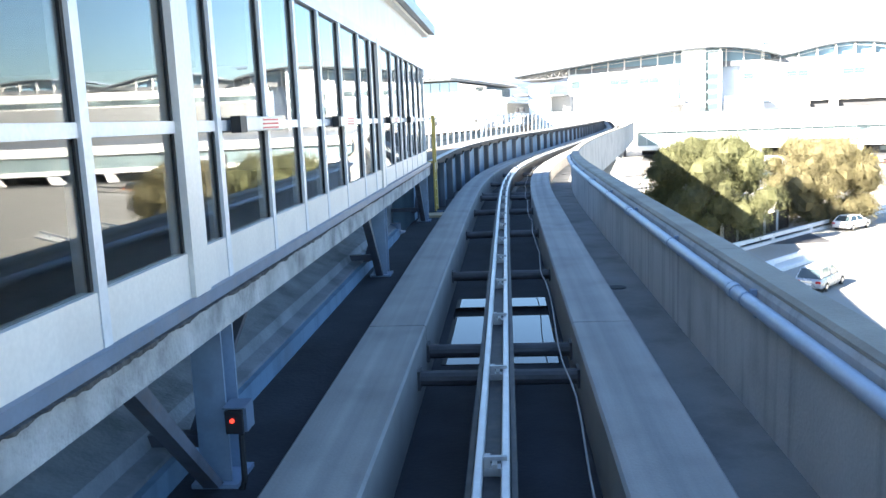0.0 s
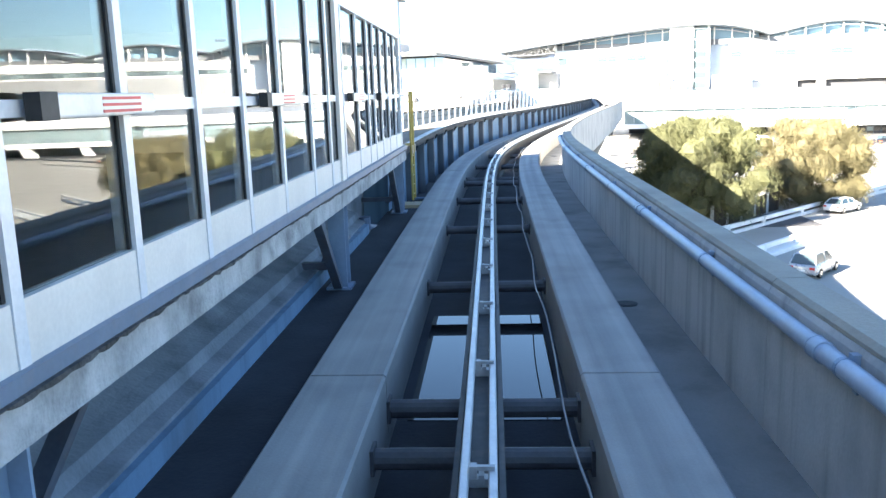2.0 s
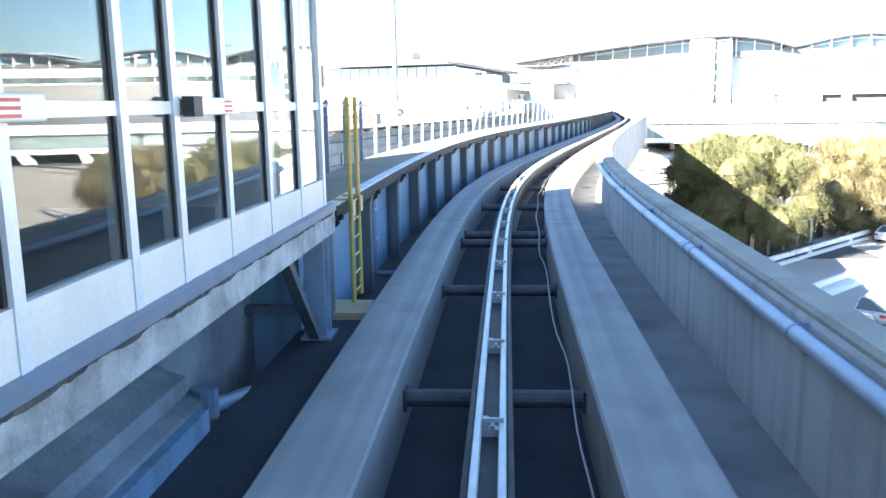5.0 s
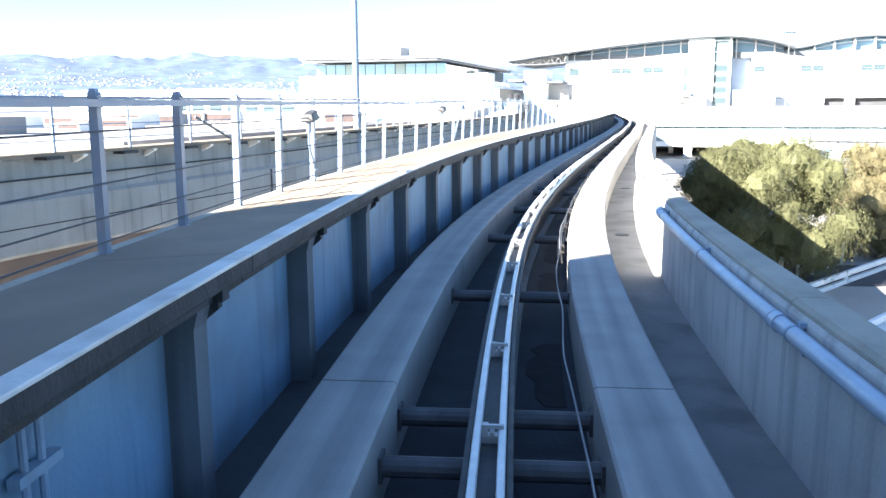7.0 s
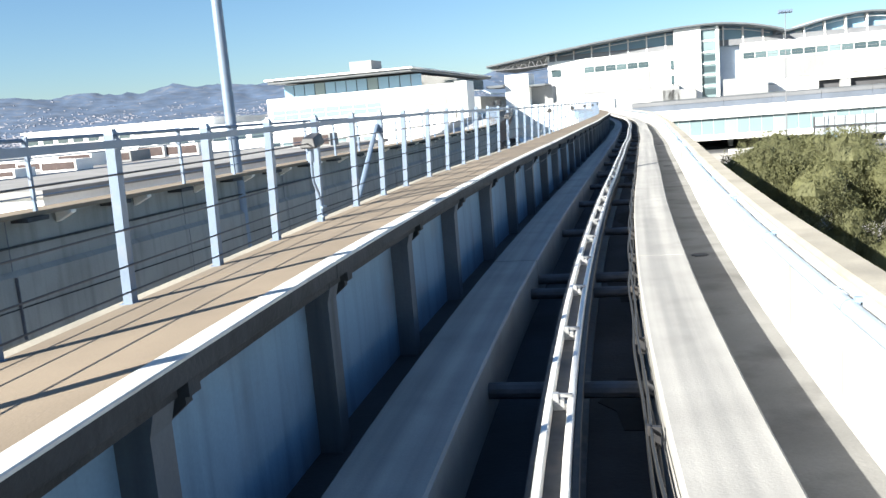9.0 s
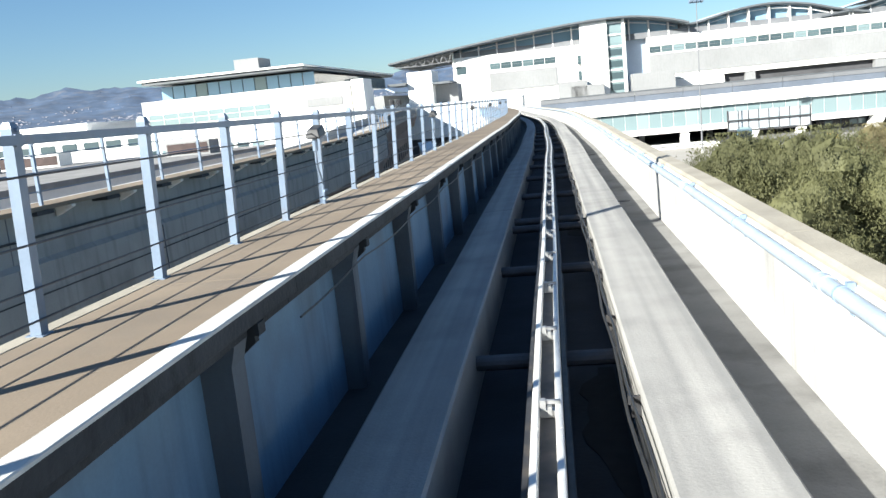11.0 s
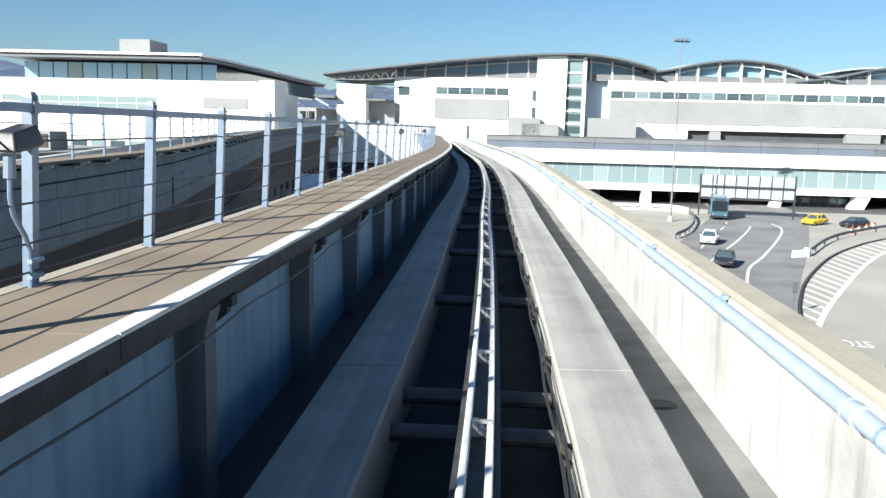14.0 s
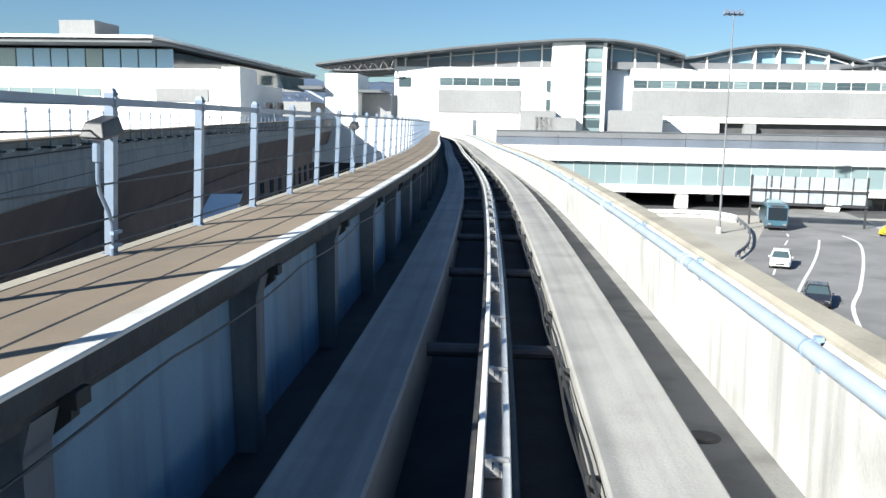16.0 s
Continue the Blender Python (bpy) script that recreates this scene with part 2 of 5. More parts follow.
ASPHALT = mat("road asphalt", (0.215, 0.21, 0.208), 0.9, scale=0.15, vary=0.2, bump=0.2, stain=(0.07, 0.07, 0.07), stain_scale=0.2, stain_amount=0.5, fine=8)
ASPHALT_SHADE = mat("asphalt darkened for shade", (0.07, 0.07, 0.073), 0.9, scale=0.2, vary=0.25, stain=(0.04, 0.04, 0.042), stain_scale=0.3, stain_amount=0.5, fine=8)
PAVING = mat("pale ground concrete", (0.37, 0.348, 0.31), 0.9, scale=0.08, vary=0.15, stain=(0.3, 0.28, 0.25), stain_scale=0.1, stain_amount=0.5, fine=5)
ROAD_PAINT = mat("white road paint", (0.75, 0.75, 0.72), 0.7, scale=2, vary=0.1)
GROUND = mat("dry ground", (0.24, 0.22, 0.18), 0.95, scale=0.01, vary=0.3, stain=(0.12, 0.13, 0.09), stain_scale=0.004, stain_amount=0.7, fine=0.5)
# The blue of the hills is distance haze put into the base colour.
HILL = mat("wooded hill in haze blue", (0.062, 0.095, 0.155), 0.95, scale=0.012, vary=0.35, stain=(0.12, 0.13, 0.155), stain_scale=0.02, stain_amount=0.8, fine=0.08)
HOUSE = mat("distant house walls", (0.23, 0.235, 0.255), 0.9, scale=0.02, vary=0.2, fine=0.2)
_n, _l = HOUSE.node_tree.nodes, HOUSE.node_tree.links
_b = _n["Principled BSDF"]
_geo, _mix, _old = _n.new("ShaderNodeNewGeometry"), _n.new("ShaderNodeMix"), _b.inputs["Base Color"].links[0].from_socket
_mix.data_type, _mix.blend_type, _mix.inputs[0].default_value = "RGBA", "MULTIPLY", 1.0
_ramp = _n.new("ShaderNodeValToRGB")
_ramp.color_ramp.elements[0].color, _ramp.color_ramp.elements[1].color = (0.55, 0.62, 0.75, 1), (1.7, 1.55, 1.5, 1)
_l.new(_geo.outputs["Random Per Island"], _ramp.inputs[0])
_l.new(_old, _mix.inputs[6])
_l.new(_ramp.outputs[0], _mix.inputs[7])
_l.new(_mix.outputs[2], _b.inputs["Base Color"])
BARK = mat("bark", (0.09, 0.065, 0.045), 0.95, scale=4, vary=0.3, bump=0.5)
LEAF = leaf_mat("olive foliage", (0.135, 0.137, 0.062))
LEAF_B = leaf_mat("yellow green foliage", (0.185, 0.16, 0.08))
TYRE = mat("tyre rubber", (0.02, 0.02, 0.02), 0.8, scale=8, vary=0.1)
CHROME = mat("bright metal", (0.6, 0.6, 0.6), 0.25, metal=0.9, scale=8, vary=0.05)
CAR_WHITE = mat("white car paint", (0.75, 0.75, 0.75), 0.3, scale=2, vary=0.03)
CAR_DARK = mat("dark car paint", (0.025, 0.027, 0.035), 0.25, scale=2, vary=0.05)
CAR_YELLOW = mat("yellow cab paint", (0.75, 0.5, 0.02), 0.35, scale=2, vary=0.03)
CAR_SILVER = mat("silver car paint", (0.45, 0.46, 0.47), 0.3, metal=0.4, scale=2, vary=0.03)
BUS_BLUE = mat("blue bus paint", (0.05, 0.115, 0.16), 0.35, scale=2, vary=0.04)
ORANGE = mat("orange barrier plastic", (0.7, 0.16, 0.03), 0.5, scale=3, vary=0.1)
TAIL = mat("red lens", (0.5, 0.02, 0.02), 0.3, scale=3, vary=0.05)
RED_LAMP = lamp_mat("red signal lamp", (1.0, 0.05, 0.03), 0.25)
WATER = glass("standing water", (0, 0, 0), 0.02, 0.0, (0.012, 0.014, 0.016))


# ---------------------------------------------------------------- mesh tools
class Mesh:
    """Collects corners and faces; every add_ call is a closed solid."""

    def __init__(self):
        self.v, self.f, self.lat = [], [], []

    def solid(self, corners, faces):
        k = len(self.v)
        self.v += [tuple(c) for c in corners]
        self.f += [tuple(k + i for i in face) for face in faces]
        return self

    def hexa(self, c):
        """Eight corners: the lower four in order, then the upper four."""
        return self.solid(c, [(3, 2, 1, 0), (4, 5, 6, 7), (0, 1, 5, 4), (1, 2, 6, 5), (2, 3, 7, 6), (3, 0, 4, 7)])

    def box(self, x0, x1, y0, y1, z0, z1):
        return self.hexa([(x0, y0, z0), (x1, y0, z0), (x1, y1, z0), (x0, y1, z0), (x0, y0, z1), (x1, y0, z1), (x1, y1, z1), (x0, y1, z1)])

    def prism(self, outline, a, b, axis="x"):
        """An outline in the two other axes, drawn out from a to b."""
        put = {"x": lambda p, q: (q, p[0], p[1]), "y": lambda p, q: (p[0], q, p[1]), "z": lambda p, q: (p[0], p[1], q)}[axis]
        n = len(outline)
        c = [put(p, a) for p in outline] + [put(p, b) for p in outline]
        faces = [tuple(range(n))[::-1], tuple(range(n, 2 * n))] + [(i, (i + 1) % n, n + (i + 1) % n, n + i) for i in range(n)]
        return self.solid(c, faces)

    def rings(self, rings, loop=False):
        n, m = len(rings[0]), len(rings)
        faces = []
        for r in range(m - (0 if loop else 1)):
            q = (r + 1) % m
            faces += [(r * n + i, r * n + (i + 1) % n, q * n + (i + 1) % n, q * n + i) for i in range(n)]
        if not loop:
            faces += [tuple(range(n))[::-1], tuple((m - 1) * n + i for i in range(n))]
        return self.solid([p for ring in rings for p in ring], faces)

    def tube(self, points, radius, sides=8):
        pts = [Vector(p) for p in points]
        radii = radius if isinstance(radius, (list, tuple)) else [radius] * len(pts)
        rings = []
        for i, p in enumerate(pts):
            way = (pts[min(i + 1, len(pts) - 1)] - pts[max(i - 1, 0)]).normalized()
            side = way.cross(Vector((0, 0, 1)) if abs(way.z) < 0.95 else Vector((0, 1, 0))).normalized()
            up = side.cross(way)
            rings.append([p + radii[i] * (math.cos(a) * side + math.sin(a) * up) for a in (2 * math.pi * k / sides for k in range(sides))])
        return self.rings(rings)

    def data(self, name, material, smooth=False):
        me = bpy.data.meshes.new(name)
        me.from_pydata(self.v, [], self.f)
        me.materials.append(material)
        if len(self.lat) == len(self.v):
            me.attributes.new("across", "FLOAT", "POINT").data.foreach_set("value", self.lat)
        bm = bmesh.new()
        bm.from_mesh(me)
        bmesh.ops.recalc_face_normals(bm, faces=bm.faces)
        bm.to_mesh(me)
        bm.free()
        if smooth:
            me.shade_smooth()
            me.set_sharp_from_angle(angle=radians(40))
        return me


def part(name, mesh, material, parent=None, label="", smooth=False, bevel=0.0):
    ob = new(name, mesh.data(name, material, smooth))
    if parent:
        ob.parent = parent
    if bevel:
        b = ob.modifiers.new("bevel", "BEVEL")
        b.width, b.segments, b.limit_method = bevel, 2, "ANGLE"
    return tagged(ob, label) if label else ob


def piece(name, me, parent, m):
    ob = new(name, me)
    ob.parent = parent
    ob.matrix_basis = m
    return ob


def thing(name, label, category, m=None, group="", kind=""):
    ob = new(name)
    if m is not None:
        ob.matrix_basis = m
    return tagged(ob, label, category, group, kind)


# ---------------------------------------------------------------- the line of the guideway
LINE = [(-60, -1.60), (-4, 0.35), (4, 0.62), (12, 0.87), (18, 1.07), (22, 1.23), (26, 1.47), (30, 1.84), (34, 2.39), (38, 3.09), (42, 3.88),
        (46, 4.72), (50, 5.60), (54, 6.51), (58, 7.41), (62, 8.33), (66, 9.23), (70, 10.14), (74, 11.08), (78, 11.98), (82, 12.85), (86, 13.69),
        (90, 14.55), (94, 15.44), (98, 16.30), (106, 17.92), (115, 19.62), (125, 21.25), (145, 24.10), (166, 27.26), (200, 31.65), (230, 32.85), (260, 31.65)]
LY, LX = (np.array(v, float) for v in zip(*LINE))
LT = np.gradient(LX, LY)
CANT_Y, CANT_A = (-60, 40, 54, 260), (0, 0, 1.26, 1.26)


def line_x(y):
    k = int(np.clip(np.searchsorted(LY, y) - 1, 0, len(LY) - 2))
    h = LY[k + 1] - LY[k]
    t = (y - LY[k]) / h
    return float((2 * t**3 - 3 * t**2 + 1) * LX[k] + (t**3 - 2 * t**2 + t) * h * LT[k] + (3 * t**2 - 2 * t**3) * LX[k + 1] + (t**3 - t**2) * h * LT[k + 1])


def slope(y):
    return (line_x(y + 0.5) - line_x(y - 0.5))


def at(y, lat, z):
    """A place beside the guideway: lat metres to the right of its middle, z over the running surface."""
    s = slope(y)
    n = math.hypot(1, s)
    lean = math.tan(radians(float(np.interp(y, CANT_Y, CANT_A))))
    lat, z = lat + (1.66 - z) * lean, z + lat * lean
    return Vector((line_x(y) + lat / n, y - lat * s / n, z))


def way_pose(y, lat, z):
    """A pose there, with local y along the guideway and x to its right."""
    p = at(y, lat, z)
    return pose(p.x, p.y, p.z, 0, 0, -math.degrees(math.atan(slope(y))))


def stations(y0, y1, step=1.0):
    out, y = [], y0
    while y < y1 - 0.2:
        out.append(y)
        y += step if y < 130 else 4 * step
    return out + [y1]


def along(mesh, profile, y0, y1, step=1.0):
    """A profile (lat, z), or a function of y that gives one, drawn along the guideway."""
    rows = [(y, profile(y) if callable(profile) else profile) for y in stations(y0, y1, step)]
    mesh.lat += [a for y, prof in rows for a, z in prof]
    return mesh.rings([[at(y, a, z) for a, z in prof] for y, prof in rows])


def rect(a0, a1, z0, z1):
    return [(a0, z0), (a1, z0), (a1, z1), (a0, z1)]


def beam(y):
    """The guide beam's offset from the middle of the pads."""
    return float(np.interp(y, (38, 55), (0.0, 0.035)))


def post_lat(y):
    return float(np.interp(y, (36, 44, 100), (-2.91, -2.805, -2.815)))


def walk_edge(y):
    return post_lat(y) - 0.11


def fall(y):
    """How far the walkway's outer edge lies below its inner edge."""
    return float(np.interp(y, (36, 44), (0.082, 0.0)))


def tilt(y):
    """The railing stands square to the canted walkway: its lean to the right, in degrees."""
    return float(np.interp(y, (20, 32, 45), (0.0, 1.5, 2.5)))


def post_pose(y):
    return way_pose(y, post_lat(y), 1.118 - fall(y)) @ pose(0, 0, 0, 0, tilt(y), 0)


def rail_lat(y, z):
    return post_lat(y) + z * math.tan(radians(tilt(y)))


def pipe_z(y):
    return float(np.interp(y, (30, 50), (0.545, 0.60)))


def beside(prof):
    """A profile that goes with the guide beam."""
    return lambda y: [(a + beam(y), z) for a, z in prof]


def inner(y):
    return float(np.interp(y, (25, 45), (0.755, 0.685)))


def outer(y, s):
    return float(np.interp(y, (36, 46), (1.37, 1.37 if s > 0 else 1.31)))


# ---------------------------------------------------------------- guideway
FAR = 250
JOINTS = [6.95 + 17.15 * k for k in range(-2, 15)]


def build_guideway():
    floor = thing("guideway_floor", "grey concrete guideway floor, darkened for shade, with a sunken middle trough", "floor", kind="structure")
    part("slab", along(Mesh(), [(-2.05, -1.0), (2.2, -1.0), (2.2, -0.47), (1.3, -0.47), (1.3, -0.6), (-1.3, -0.6), (-1.3, -0.47), (-2.05, -0.47)], -40, FAR), CONCRETE_FLOOR, floor)
    part("trough", along(Mesh(), rect(-0.76, 0.76, -0.61, -0.595), -40, FAR), TROUGH, floor, "near-black trough floor, shade put into its colour")
    part("gutter", along(Mesh(), rect(1.372, 2.149, -0.6, -0.464), -40, FAR), GUTTER, floor, "pale dusty concrete gutter")
    girder = thing("guideway_girder", "concrete box girder that carries the guideway on piers", "girder", kind="structure")
    part("girder", along(Mesh(), [(-1.1, -2.4), (1.1, -2.4), (1.9, -1.0), (-1.9, -1.0)], -40, FAR, 2), CONCRETE, girder)
    for y in range(-30, 241, 27):
        m, p = Mesh(), at(y, 0, 0)
        m.box(p.x - 0.9, p.x + 0.9, p.y - 0.7, p.y + 0.7, GROUND_Z - 0.3, -2.3)
        m.hexa([(p.x - 0.9, p.y - 0.7, -3.6), (p.x + 0.9, p.y - 0.7, -3.6), (p.x + 0.9, p.y + 0.7, -3.6), (p.x - 0.9, p.y + 0.7, -3.6),
                (p.x - 1.5, p.y - 0.8, -2.35), (p.x + 1.5, p.y - 0.8, -2.35), (p.x + 1.5, p.y + 0.8, -2.35), (p.x - 1.5, p.y + 0.8, -2.35)])
        part("pier", m, CONCRETE, girder)
    for side in (-1, 1):
        pad = thing("running_pad", "long grey trowelled concrete running pad with cross joints", "running surface", kind="structure")
        ends = [-40] + [j for j in JOINTS if -39 < j < FAR] + [FAR]
        for a, b in zip(ends, ends[1:]):
            prof = (lambda y, s=side: [(s * inner(y), -0.59), (s * outer(y, s), -0.59), (s * outer(y, s), -0.02), (s * (outer(y, s) - 0.02), 0.0), (s * (inner(y) + 0.02), 0.0), (s * inner(y), -0.02)])
            part("slab", along(Mesh(), prof, a + 0.012, b - 0.012), CONCRETE_PAD, pad)
    tagged(new("puddle", along(Mesh(), rect(-0.66, 0.66, -0.598, -0.586), 7.45, 10.75).data("puddle", WATER)), "still sheet of rainwater lying in the trough", "puddle", kind="stuff")

    rng = random.Random(31)
    for k, (y0, y1) in enumerate(((25.2, 27.4), (29.6, 31.2), (31.9, 34.6), (36.5, 38.0), (41.0, 43.2), (47.5, 50.5), (58.0, 60.6), (70.2, 71.8), (80.5, 83.0), (90.2, 92.8))):
        ys = np.arange(y0, y1, 0.22)
        rows = [[at(y, a, z) for a, z in ((lo, -0.598), (hi, -0.598), (hi, -0.588), (lo, -0.588))] for y in ys for lo, hi in ((0.22 + rng.uniform(0, 0.16) + 0.2 * abs(2 * (y - y0) / (y1 - y0) - 1) ** 3, 0.62),)]
        tagged(new("damp_patch", Mesh().rings(rows).data("damp_patch", WET_BLACK)), "ragged wet patch on the trough floor, painted matte black", "stain", kind="stuff")
    guide = thing("guide_beam", "dark central guide beam with two bright worn rails", "guide rail")
    part("web", along(Mesh(), beside([(-0.15, -0.6), (0.15, -0.6), (0.15, -0.55), (0.03, -0.52), (0.03, -0.06), (0.13, -0.03), (0.13, 0.01), (-0.13, 0.01), (-0.13, -0.03), (-0.03, -0.06), (-0.03, -0.52), (-0.15, -0.55)]), -40, FAR), RAIL_DARK, guide)
    for s in (-1, 1):
        lens = [-40] + [y for y in np.arange(-33.2, FAR, 8.95)] + [FAR]
        for a, b in zip(lens, lens[1:]):
            part("rail", along(Mesh(), beside([(s * 0.055, 0.005), (s * 0.105, 0.005), (s * 0.105, 0.085), (s * 0.098, 0.095), (s * 0.062, 0.095), (s * 0.055, 0.085)]), a + 0.006, b - 0.006), RAIL_TOP, guide, "bright worn steel rail")
        part("insulator", along(Mesh(), beside(rect(min(s * 0.115, s * 0.15), max(s * 0.115, s * 0.15), -0.06, 0.035)), -40, FAR), RAIL_DARK, guide)
    clip = Mesh()
    clip.box(-0.052, 0.052, -0.035, 0.035, 0.01, 0.06).box(-0.05, -0.01, -0.028, 0.028, 0.06, 0.13).box(-0.03, 0.09, -0.014, 0.014, 0.1, 0.125).box(0.0, 0.03, -0.05, 0.05, 0.02, 0.09)
    clip_me = clip.data("clip", CLIP)
    y = -9.2
    while y < 150:
        piece("clip", clip_me, guide, way_pose(y, beam(y), 0))
        y += 1.79 / math.hypot(1, slope(y))
    tie = Mesh()
    for s in (-1, 1):
        tie.tube([(s * 0.12, 0, -0.3), (s * 0.76, 0, -0.3)], 0.075, 12)
        tie.box(min(s * 0.73, s * 0.755), max(s * 0.73, s * 0.755), -0.09, 0.09, -0.39, -0.21)
    tie_me = tie.data("cross_tie", TIE)
    for j in JOINTS:
        for d in (-0.85, 0.05, 4.15, 8.6, 12.6):
            if -12 < j + d < 150:
                piece("cross_tie", tie_me, guide, way_pose(j + d, 0, 0))

    cable = thing("track_cable", "thin pale cable clipped along the inner side of the running pad", "cable")
    pts = [at(y, 0.60 + 0.02 * math.sin(y * 1.7), -0.07 + 0.03 * math.sin(y * 2.9)) for y in np.arange(-12, 34, 0.4)]
    part("sheath", Mesh().tube(pts, 0.008, 6), CABLE, cable)
    dark = thing("track_cable", "black cables clipped along the inner edge of the running pad", "cable")
    for k, (a, z) in enumerate(((0.625, -0.06), (0.59, -0.13), (0.65, -0.2))):
        part("sheath", Mesh().tube([at(y, a - 0.0 + 0.012 * math.sin(y * 2.3 + k), z + 0.02 * math.sin(y * 1.9 + k)) for y in np.arange(30, 130, 0.5)], 0.013, 6), CABLE_BLACK, dark)
    bracket = Mesh().box(-0.03, 0.04, -0.018, 0.018, -0.22, -0.06).box(-0.05, -0.03, -0.022, 0.022, -0.12, -0.05)
    bracket_me = bracket.data("cable_clip", RAIL_DARK)
    for y in np.arange(31, 120, 2.15):
        piece("cable_clip", bracket_me, dark, way_pose(y, 0.645, 0))


def build_parapet():
    wall = thing("parapet", "long streaked concrete parapet beside the track", "parapet", kind="structure")
    prof = [(2.15, -1.5), (2.45, -1.5), (2.45, 0.66), (2.17, 0.66), (2.15, 0.62)]
    cap = [(2.172, 0.662), (2.47, 0.662), (2.47, 0.7), (2.45, 0.72), (2.21, 0.72), (2.172, 0.69)]
    ends = [-40] + [JOINTS[0] + 8.58 * k for k in range(0, 40) if -39 < JOINTS[0] + 8.58 * k < FAR] + [FAR]
    for a, b in zip(ends, ends[1:]):
        part("panel", along(Mesh(), prof, a + 0.004, b - 0.004), CONCRETE, wall)
        part("coping", along(Mesh(), cap, a + 0.006, b - 0.006), CONCRETE_CAP, wall, "tan weathered coping")
    pipe = thing("conduit_pipe", "blue-grey painted steel conduit along the parapet", "pipe")
    part("pipe", Mesh().tube([at(y, 2.075, pipe_z(y)) for y in stations(-40, 200)], 0.062, 12), PIPE, pipe, smooth=True)
    collar = Mesh().tube([(0, -0.07, 0), (0, 0.07, 0)], 0.07, 12).tube([(0, -0.075, 0), (0, -0.055, 0)], 0.074, 12).tube([(0, 0.055, 0), (0, 0.075, 0)], 0.074, 12)
    collar_me = collar.data("coupling", PIPE, True)
    strap = Mesh().tube([(0, -0.018, 0), (0, 0.018, 0)], 0.067, 12).box(0.03, 0.085, -0.03, 0.03, 0.03, 0.085).box(0.06, 0.085, -0.03, 0.03, -0.15, 0.05)
    strap_me = strap.data("bracket", STEEL_BLUE)
    for k, y in enumerate(np.arange(-9.8, 130, 3.05)):
        piece("bracket", strap_me, pipe, way_pose(y, 2.075, pipe_z(y)))
        if k % 2:
            piece("coupling", collar_me, pipe, way_pose(y + 0.35, 2.075, pipe_z(y)))
    drain = Mesh().tube([(0, 0, 0.0), (0, 0, 0.012)], 0.14, 16).tube([(0, 0, 0.012), (0, 0, 0.016)], 0.11, 16).data("floor_drain", RAIL_DARK)
    for y in (10.75, 34.5, 43.5, 61.3, 76, 95):
        tagged(piece("floor_drain", drain, None, way_pose(y, 1.72, -0.468)), "small round black floor drain in the concrete", "drain")


WALK_0 = 17.4


def build_walkway():
    walk_way = thing("walkway", "raised evacuation walkway of tan grit slabs with a pale edge", "walkway", kind="structure")
    ends = list(np.arange(WALK_0, 140, 6.1)) + [FAR]
    for a, b in zip(ends, ends[1:]):
        part("slab", along(Mesh(), lambda y: [(walk_edge(y), 0.90), (-1.80, 0.93), (-1.80, 1.118), (walk_edge(y) + 0.03, 1.118 - fall(y)), (walk_edge(y), 1.11 - fall(y))], a + 0.006, b - 0.006), WALK_TOP, walk_way)
        part("outer_strip", along(Mesh(), lambda y: rect(walk_edge(y) - 0.004, walk_edge(y) + 0.12, 1.08 - fall(y), 1.123 - fall(y)), a + 0.006, b - 0.006), CONCRETE_CAP, walk_way, "pale weathered outer edge")
        part("edge_strip", along(Mesh(), [(-1.797, 1.102), (-1.66, 1.102), (-1.66, 1.118), (-1.667, 1.124), (-1.797, 1.124)], a + 0.006, b - 0.006), WALK_EDGE, walk_way, "pale painted edge strip")
        part("fascia", along(Mesh(), [(-1.795, 0.91), (-1.74, 0.91), (-1.74, 0.985), (-1.668, 0.99), (-1.664, 1.0), (-1.664, 1.1), (-1.795, 1.1)], a + 0.006, b - 0.006), FASCIA, walk_way, "grimy fascia, darkened for the shade on it")
    wall = thing("wall_walkway", "pale blue-grey wall with stained ribs below the walkway", "wall", kind="structure")
    part("panel", along(Mesh(), rect(-2.2, -1.985, -1.0, 0.94), WALK_0, FAR), WALL_PANEL, wall)
    rib = Mesh()
    rib.box(-0.16, 0.2, -0.105, 0.105, -0.47, 0.78)
    rib.hexa([(-0.16, -0.105, 0.78), (0.2, -0.105, 0.78), (0.2, 0.105, 0.78), (-0.16, 0.105, 0.78), (-0.16, -0.105, 0.93), (0.24, -0.105, 0.93), (0.24, 0.105, 0.93), (-0.16, 0.105, 0.93)])
    rib_me = rib.data("rib", PILASTER)
    bracket = Mesh()
    bracket.prism([(0.0, 0.908), (0.27, 0.908), (0.27, 0.86), (0.10, 0.72), (0.0, 0.72)], -0.035, 0.035, "y").box(0.16, 0.31, -0.06, 0.06, 0.909, 0.985)
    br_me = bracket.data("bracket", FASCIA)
    y = 17.6
    while y < 170:
        piece("rib", rib_me, wall, way_pose(y, -1.99, 0))
        piece("bracket", br_me, wall, way_pose(y + 0.16, -1.985, 0))
        y += (2.62 if y < 41 else 3.05) / math.hypot(1, slope(y))
    wire = thing("wall_cable", "slack black cable strung along the wall under the walkway edge", "cable")
    part("sheath", Mesh().tube([at(y, -1.70, 0.82 - 0.05 * abs(math.sin((y - 50) * 1.03))) for y in np.arange(48, 110, 0.35)], 0.008, 6), CABLE_BLACK, wire)
    riser = thing("wall_conduit", "pair of thin blue conduits running down the wall", "pipe")
    for d in (0.0, 0.13):
        part("conduit", Mesh().tube([at(21.2 + d, -1.93, 0.9), at(21.2 + d, -1.93, -0.38), at(21.25 + d, -1.88, -0.43), at(21.3 + d, -1.4, -0.43)], 0.02, 8), STEEL_BLUE, riser)
